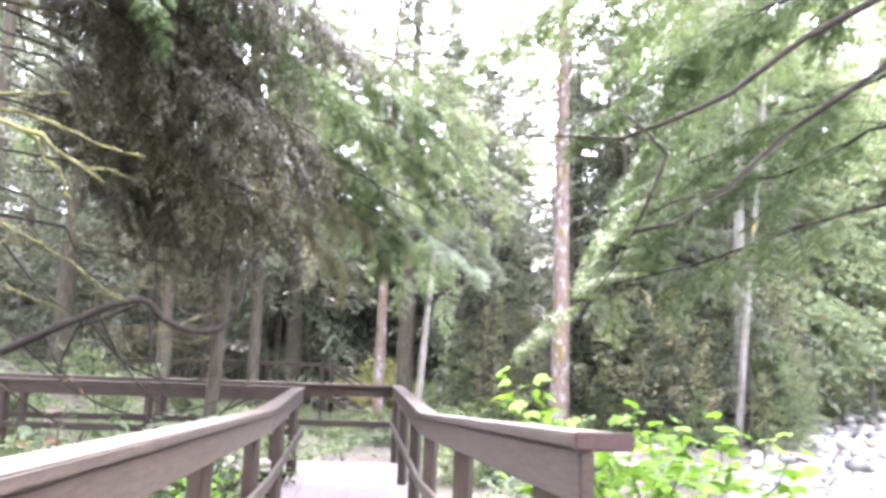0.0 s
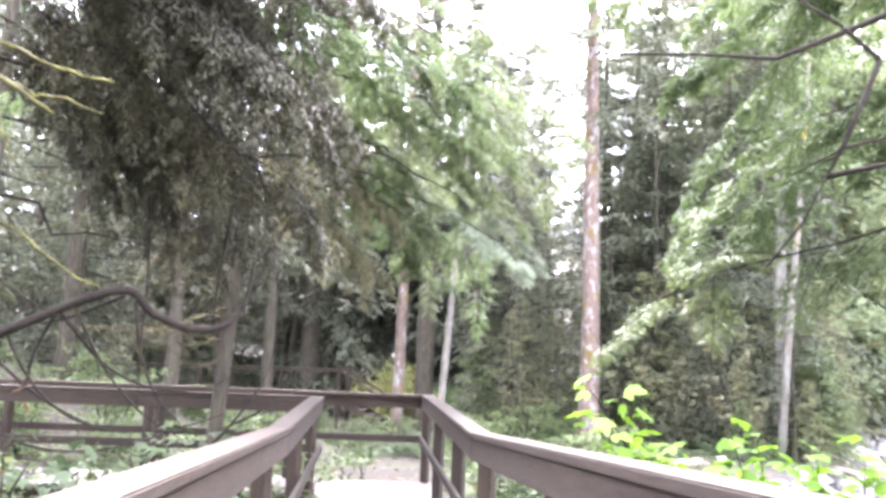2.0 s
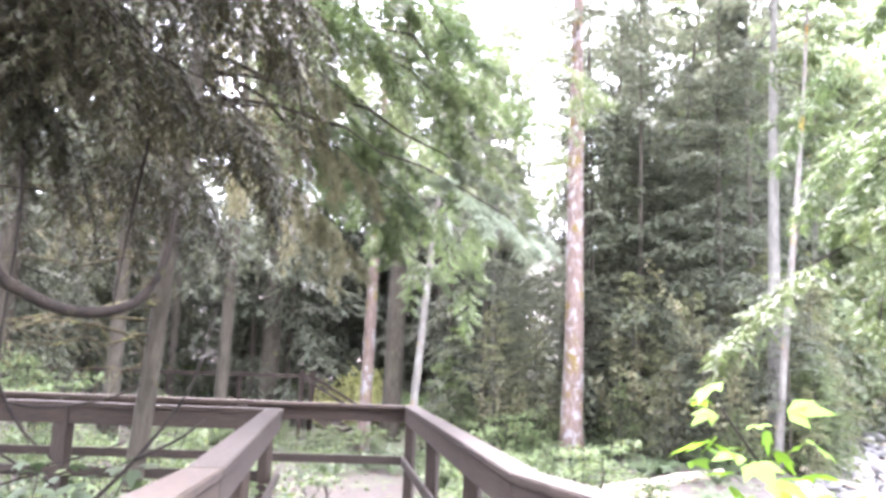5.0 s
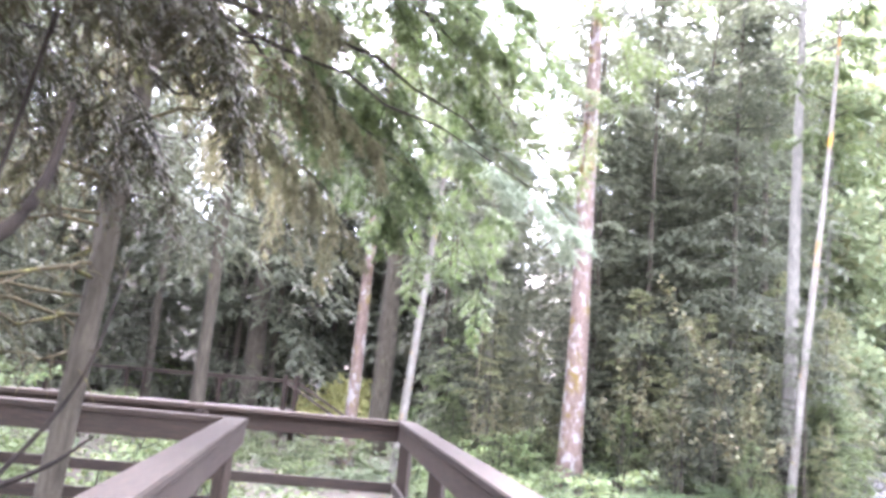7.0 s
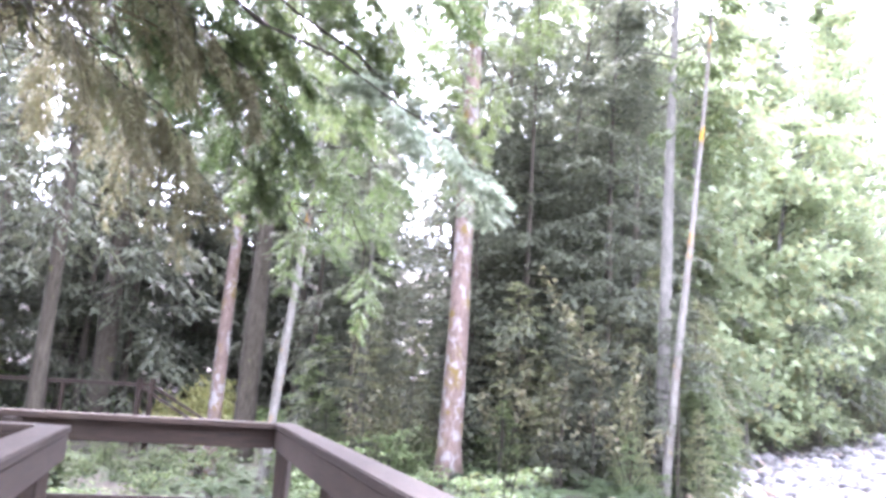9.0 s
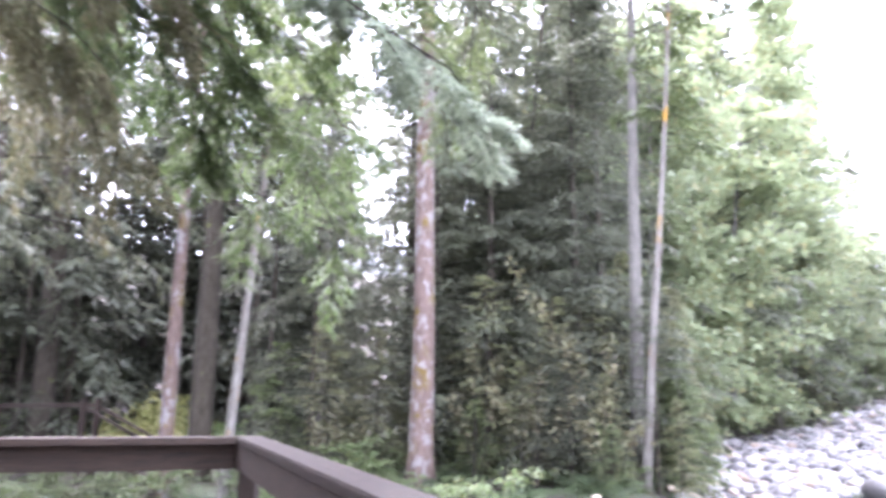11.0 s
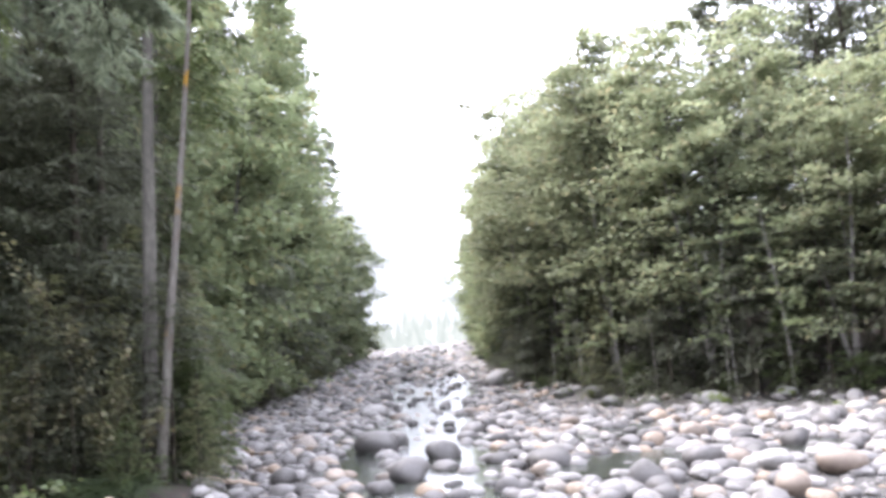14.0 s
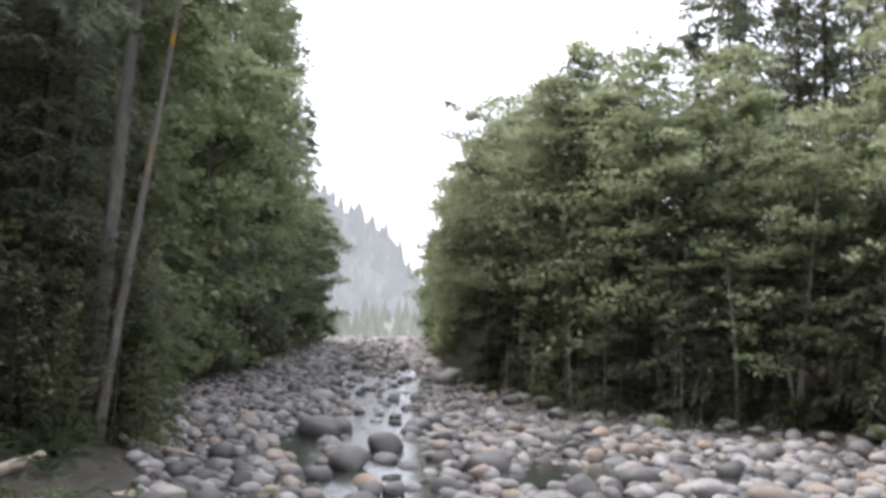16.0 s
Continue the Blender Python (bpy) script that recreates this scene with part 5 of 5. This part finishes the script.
leafy_stems("maple_shrub", "vine maple shrub with bright yellow-green leaves", (1.7, 6.7), [((0.5, 6.62, 1.4), -0.2), ((0.8, 6.9, 1.1), -0.2), ((1.0, 6.5, 1.0), -0.2), ((1.35, 6.9, 1.15), -0.15), ((1.1, 7.2, 0.85), -0.15), ((1.75, 6.6, 1.05), -0.1), ((0.7, 6.3, 0.75), -0.2), ((1.6, 7.3, 1.0), -0.1), ((2.1, 6.9, 1.05), -0.1), ((2.5, 6.6, 0.95), -0.1)], LEAF_MAPLE, 0.13, 72, 51)
leafy_stems("salmonberry_shrub", "salmonberry with pale green leaves beside the deck", (-2.3, 6.9), [((-1.85, 6.8, 0.5), -0.1), ((-1.95, 7.4, 0.35), -0.1), ((-1.7, 6.2, 0.55), -0.1), ((-2.2, 7.8, 0.4), -0.1), ((-1.75, 5.7, 0.6), -0.1)], LEAF_MAPLE, 0.085, 34, 52)
for x, y in ((-1.95, 4.9), (-2.0, 5.6), (-2.1, 6.4), (-2.3, 7.2), (-2.6, 5.2)):
    leafy_stems("salmonberry_shrub", "dark leafy salmonberry crowding the ramp railing", (x, y), [((x + 0.3, y + 0.1, 0.8), -0.1), ((x - 0.3, y + 0.2, 0.9), -0.1), ((x, y - 0.3, 0.7), -0.1), ((x + 0.1, y + 0.35, 0.95), -0.1)], LEAF_FERN, 0.1, 60, int(700 + y * 10 - x * 10))
for x, y in ((-2.45, 9.5), (-3.3, 9.45), (-4.2, 9.3), (-5.2, 9.1), (-2.75, 8.7)):
    leafy_stems("salmonberry_shrub", "salmonberry with dull green leaves inside the bend", (x, y), [((x + 0.35, y + 0.1, 0.4), -0.1), ((x - 0.3, y + 0.2, 0.45), -0.1), ((x, y - 0.3, 0.3), -0.1), ((x + 0.1, y + 0.3, 0.5), -0.1)], LEAF_SHRUB, 0.085, 60, int(600 + y * 10 - x * 10))
leafy_stems("salmonberry_shrub", "salmonberry with rust-coloured autumn leaves", (-2.1, 5.0), [((-1.85, 4.9, 1.05), -0.1), ((-2.3, 5.4, 1.15), -0.1), ((-2.0, 4.6, 0.95), -0.1), ((-2.5, 5.0, 1.1), -0.1)], LEAF_RUST, 0.075, 12, 53)
for base, stems in (((5.6, 25.3), [((2.9, 25.0, 4.5), -0.5), ((3.5, 24.8, 3.6), -0.4), ((4.3, 25.2, 3.0), -0.3), ((5.2, 24.6, 2.6), -0.2)]),
                    ((3.4, 24.6), [((2.4, 24.3, 1.5), -0.2), ((3.1, 24.0, 1.2), -0.2), ((4.3, 24.2, 1.4), -0.2), ((3.6, 24.9, 1.9), -0.2)]),
                    ((5.0, 23.9), [((4.2, 23.6, 0.9), -0.2), ((5.5, 23.4, 0.8), -0.2), ((5.0, 24.3, 1.5), -0.2)]),
                    ((2.3, 25.6), [((1.6, 25.3, 1.3), -0.2), ((2.7, 25.2, 2.2), -0.2), ((2.2, 25.9, 2.8), -0.2)]),
                    ((-0.9, 26.4), [((-1.7, 26.1, 0.7), -0.2), ((-0.4, 26.0, 0.6), -0.2), ((-1.0, 26.6, 1.2), -0.2)])):
    leafy_stems("vine_maple", "vine maple with arching stems and olive-yellow leaves", base, stems, LEAF_OLIVE, 0.115, 80, int(base[0] * 10 + 530), "bush")
for j in range(9):
    x, y = RNG.uniform(-4.6, -1.0), RNG.uniform(13.0, 17.5)
    leafy_stems("leafy_herb", "fresh green herb clump on open ground", (x, y), [((x + 0.3, y, gz(x, y) + 0.45), -0.05), ((x - 0.3, y + 0.2, gz(x, y) + 0.4), -0.05), ((x, y - 0.3, gz(x, y) + 0.35), -0.05)], LEAF_SHRUB, 0.1, 22, 540 + j, "plant")
def ground_cover(name, material, count, box, size, high, label, seed):
    """Low leaves strewn over the forest floor."""
    rng = np.random.default_rng(seed)
    x, y = rng.uniform(box[0], box[1], count), rng.uniform(box[2], box[3], count)
    thick = np.sin(x * 1.3 + 2 * np.sin(y * 0.7)) * np.cos(y * 1.1 + 1.5 * np.sin(x * 0.6)) + rng.normal(0, 0.5, count)
    on_walk = np.abs((x - KINK.x) * SIDE.x + (y - KINK.y) * SIDE.y + WIDE / 2) < WIDE / 2 + 0.25
    off_walk = ~(on_walk & (y < 12.2)) & ~((x < -1.2) & (np.abs(y - 10.9 - 0.2 * (x + 1.4)) < 0.85) & (x > -9))
    trail = np.abs(x + 2.0 + 0.37 * (y - 15)) < 1.5
    ok = (thick > -0.2) & (x < np.interp(y, LEFT_Y, LEFT_X) - 0.5) & ~((x > 1.0) & (y > 16) & (rng.uniform(0, 1, count) < np.where(x > 3, 0.97, 0.7))) & off_walk & ~(trail & (y > 14) & (rng.uniform(0, 1, count) < 0.85))
    x, y = x[ok], y[ok]
    k = len(x)
    z = ground_z(x, y)[0] + rng.uniform(0, 1, k) ** 1.5 * high
    d = unit(rng.normal(0, 1, (k, 3)) * np.array([1, 1, 0.35]) + np.array([0, 0, 0.15]))
    s = unit(np.cross(d, np.array([0, 0, 1.0]) + rng.normal(0, 0.35, (k, 3))))
    sh = Shape()
    sz = size * rng.uniform(0.6, 1.4, k)
    sh.blades(np.stack([x, y, z], -1), d, s, sz, sz * 0.6, 0.15)
    tagged(new(name, sh.mesh(name, material)), label, "ground cover", kind="stuff")


ground_cover("ground_leaves", LEAF_FERN, 30000, (-14, 8, 1, 30), 0.13, 0.4, "low dark green leaves covering the forest floor", 81)
ground_cover("pale_ground_leaves", LEAF_SHRUB, 16000, (-14, 8, 1, 32), 0.11, 0.5, "low pale green leaves over the forest floor", 82)
ground_cover("fallen_leaves", LEAF_RUST, 7000, (-9, 6, 2, 30), 0.07, 0.03, "brown fallen leaves on the forest floor", 83)
meadow = Shape()
mrng = np.random.default_rng(77)
for cx, cy, rx, ry, k in ((-17.0, 42.0, 6.0, 3.5, 6000), (-7.3, 40.0, 2.5, 4.0, 3000)):
    a, r = mrng.uniform(0, 6.28, k), np.sqrt(mrng.uniform(0, 1, k))
    px, py = cx + rx * r * np.cos(a), cy + ry * r * np.sin(a)
    pz = ground_z(px, py)[0] + mrng.uniform(0.05, 1.2, k)
    d = unit(mrng.normal(0, 1, (k, 3)) * np.array([1, 1, 0.5]))
    s = unit(np.cross(d, np.array([0, 0, 1.0]) + mrng.normal(0, 0.4, (k, 3))))
    meadow.blades(np.stack([px, py, pz], -1), d, s, 0.28, 0.17, 0.1)
tagged(new("undergrowth", meadow.mesh("undergrowth", LEAF_BANK)), "bright green leafy undergrowth in a sunlit opening", "undergrowth", kind="stuff")
glade = Shape()
k = 5000
knot = np.array([(-8.6, 36.4, 0.8), (-7.8, 36.9, 1.3), (-7.0, 36.2, 0.9), (-6.5, 37.2, 0.6), (-8.1, 35.8, 0.5), (-7.4, 37.6, 1.7)])[mrng.integers(0, 6, k)]
spot = knot + mrng.normal(0, 1, (k, 3)) * np.array([0.45, 0.45, 0.35])
px, py = spot[:, 0], spot[:, 1]
pz = ground_z(px, py)[0] + np.abs(spot[:, 2])
d = unit(mrng.normal(0, 1, (k, 3)))
s = unit(np.cross(d, np.array([0, 0, 1.0]) + mrng.normal(0, 0.4, (k, 3))))
glade.blades(np.stack([px, py, pz], -1), d, s, 0.22, 0.14, 0.1)
tagged(new("yellow_bush", glade.mesh("yellow_bush", LEAF_YELLOW)), "pale yellow leafy bush beyond the steps", "bush")


# ---------------------------------------------------------------- logs
def log(a, b, r0, r1, label, seed):
    rng = np.random.default_rng(seed)
    n = 12
    t = np.linspace(0, 1, n)[:, None]
    p = np.array(a) * (1 - t) + np.array(b) * t + rng.normal(0, 0.02, (n, 3))
    sh = Shape()
    sh.tube(p, np.linspace(r0, r1, n)[:, None] * (1 + 0.07 * rng.normal(0, 1, (n, 10))), 10)
    for q in range(3):
        i = int(rng.integers(2, 10))
        d = unit(rng.normal(0, 1, 3) + np.array([0, 0, 0.8])) * 0.25
        sh.tube([p[i], p[i] + d], [r1 * 0.4, 0.01], 5)
    tagged(new("fallen_log", sh.mesh("fallen_log", WOOD_LOG, True)), label, "log", "fallen logs on the bank")


def lying(x, y, r):
    return (x, y, gz(x, y) + r * 0.8)


log(lying(1.2, 19.6, 0.13), lying(4.4, 23.4, 0.1), 0.14, 0.1, "pale barkless log lying on the bank", 1)
log(lying(1.6, 19.0, 0.14), (6.2, 21.5, gz(6.2, 21.5) + 0.22), 0.16, 0.12, "long pale log reaching down to the stones", 2)
log(lying(7.2, 26.3, 0.08), lying(9.6, 27.0, 0.07), 0.08, 0.05, "thin grey driftwood pole on the stones", 3)


# ---------------------------------------------------------------- river stones
def ico(sub):
    bm = bmesh.new()
    bmesh.ops.create_icosphere(bm, subdivisions=sub, radius=1)
    v = np.array([x.co[:] for x in bm.verts])
    f = np.array([[x.index for x in t.verts] for t in bm.faces])
    bm.free()
    return v, f


def stone(v, rng):
    w = v.copy()
    for _ in range(5):
        ax = unit(rng.normal(0, 1, 3))
        lim = rng.uniform(0.5, 0.85)
        h = w @ ax
        w = w - np.where(h > lim, (h - lim) * 0.75, 0)[:, None] * ax
    return w * np.array([rng.uniform(0.85, 1.3), rng.uniform(0.75, 1.05), rng.uniform(0.5, 0.8)])


SRNG = np.random.default_rng(5)
V3, F3 = ico(3)
V2, F2 = ico(2)
STONES = [make_mesh("stone", stone(V2, SRNG), F2, ROCK, True) for _ in range(12)]
STONES_MOSSY = [make_mesh("stone", stone(V3, SRNG), F3, ROCK_MOSSY, True) for _ in range(4)]


def set_stone(x, y, r, label, mossy=False, dip=0.25, turn=None, flat=1.0):
    me = (STONES_MOSSY if mossy else STONES)[int(SRNG.integers(0, 4 if mossy else 12))]
    ob = new("river_stone", me)
    ob.matrix_basis = pose(x, y, gz(x, y) + r * 0.62 * flat - r * dip, SRNG.uniform(-12, 12), SRNG.uniform(-12, 12), SRNG.uniform(0, 360)) @ Matrix.Diagonal((r, r, r * flat, 1))
    tagged(ob, label, "stone", "large river stones")


for x, y, r in ((15.0, 28.7, 0.78), (11.6, 23.2, 0.72), (13.2, 23.6, 0.4), (14.8, 21.3, 0.62), (16.5, 17.1, 0.33), (41.0, 46.5, 1.3), (10.2, 22.6, 0.38), (9.8, 20.4, 0.3), (12.0, 17.6, 0.42), (13.8, 15.0, 0.42), (24.0, 40.0, 0.8)):
    set_stone(x, y, r, "large rounded grey boulder in the stony river bed")
for j in range(15):
    y = 8 + 40 * j / 15
    set_stone(np.interp(y, RIGHT_Y, RIGHT_X) - SRNG.uniform(-0.5, 2.0), y, SRNG.uniform(0.35, 0.7), "moss-covered boulder at the foot of the bank", True)
big = []
while len(big) < 255:
    x, y = SRNG.uniform(5, 29), SRNG.uniform(11, 34)
    lx, rx = np.interp(y, LEFT_Y, LEFT_X), np.interp(y, RIGHT_Y, RIGHT_X)
    if (x > 25.5 and y > 24) or x < lx + 0.4 or x > rx - 0.5 or (stream_off(x, y) < 0.1 and SRNG.uniform() < 0.7):
        continue
    r = 0.2 + 0.38 * SRNG.uniform() ** 2.5
    if all((x - a) ** 2 + (y - b) ** 2 > (0.9 * (r + c)) ** 2 for a, b, c in big):
        big.append((x, y, r))
        set_stone(x, y, r, "rounded river stone on the dry river bed")


def stone_field(name, count, box, r_lo, r_hi, v, f, label, keep_water):
    sh = Shape()
    shapes = [stone(v, SRNG) for _ in range(24)]
    n = 0
    x = SRNG.uniform(box[0], box[1], count * 6)
    y = SRNG.uniform(box[2], box[3], count * 6)
    lx, rx = np.interp(y, LEFT_Y, LEFT_X), np.interp(y, RIGHT_Y, RIGHT_X)
    bar = ((x - 29) * 0.49 + (y - 31) * 0.87) ** 2 / 64 + ((x - 29) * 0.87 - (y - 31) * 0.49) ** 2 / 9 < SRNG.uniform(0.5, 1.2, len(x))
    keep = ~bar | (SRNG.uniform(0, 1, len(x)) < 0.12) if r_hi > 0.2 else SRNG.uniform(0, 1, len(x)) < np.where(bar, 1.0, 0.6)
    ok = keep & (x > lx - 0.3) & (x < rx + 0.3) & ((stream_off(x, y) > 0.0) | (SRNG.uniform(0, 1, len(x)) < keep_water))
    x, y = x[ok][:count], y[ok][:count]
    z = ground_z(x, y)[0]
    r = r_lo + (r_hi - r_lo) * SRNG.uniform(0, 1, len(x)) ** 2.2
    a = SRNG.uniform(0, 6.28, len(x))
    for j in range(len(x)):
        w = shapes[j % 24] * r[j]
        c, s_ = math.cos(a[j]), math.sin(a[j])
        w = np.stack([w[:, 0] * c - w[:, 1] * s_ + x[j], w[:, 0] * s_ + w[:, 1] * c + y[j], w[:, 2] + z[j] + r[j] * 0.25], -1)
        sh.add(w, tris=f)
    tagged(new(name, sh.mesh(name, ROCK, True)), label, "stones", kind="stuff")


V1, F1 = ico(1)
stone_field("river_cobbles", 3400, (4, 31, 8, 36), 0.07, 0.36, V2, F2, "countless grey and tan river cobbles", 0.1)
stone_field("river_cobbles", 3200, (8, 56, 34, 66), 0.16, 0.5, V1, F1, "grey river cobbles further up the stream", 0.1)
stone_field("river_cobbles", 2600, (30, 104, 62, 110), 0.25, 0.8, V1, F1, "distant pale river stones", 0.25)
stone_field("river_gravel", 2600, (22, 37, 22, 40), 0.05, 0.15, V1, F1, "pale gravel bar below the far bank", 0.1)
stone_field("river_pebbles", 5000, (5, 30, 10, 34), 0.04, 0.1, V1, F1, "small pebbles between the river stones", 0.1)

# ---------------------------------------------------------------- planks of the deck, last
PLANK = plank_mesh(WIDE + 0.16, 0.141, 0.04)
for j in range(int((LEVEL + 10.0) / 0.146)):
    s = -9.95 + j * 0.146
    x, y = walk_point(s, WIDE / 2)
    ob = part("plank", PLANK, deck)
    ob.matrix_basis = Matrix.Translation((x, y, deck_z(s) - 0.022)) @ Matrix.Rotation(math.atan2(SIDE.y, SIDE.x), 4, "Z") @ Matrix.Rotation(0.052 if s < 0 else 0, 4, (-1, 0, 0))
PLANK2 = plank_mesh(1.1, 0.138, 0.04)
for j in range(int(5.7 / 0.146)):
    p = CORNER - U * 0.5 + TURN * (WIDE + 0.18 + j * 0.146)
    ob = part("plank", PLANK2, deck)
    ob.matrix_basis = Matrix.Translation((p.x, p.y, -0.022)) @ Matrix.Rotation(math.atan2(TURN.y, TURN.x) + math.pi / 2, 4, "Z")
FAR_PLANK = plank_mesh(1.45, 0.19, 0.04)
for j in range(100):
    ob = part("plank", FAR_PLANK, far)
    d = 0.1 + j * 0.2
    ob.matrix_basis = Matrix.Translation((FX - d, FY + 0.65 - d * 1.5 / 22, FZ - 0.012 - d * 0.255 / 22)) @ Matrix.Rotation(math.pi / 2, 4, "Z")
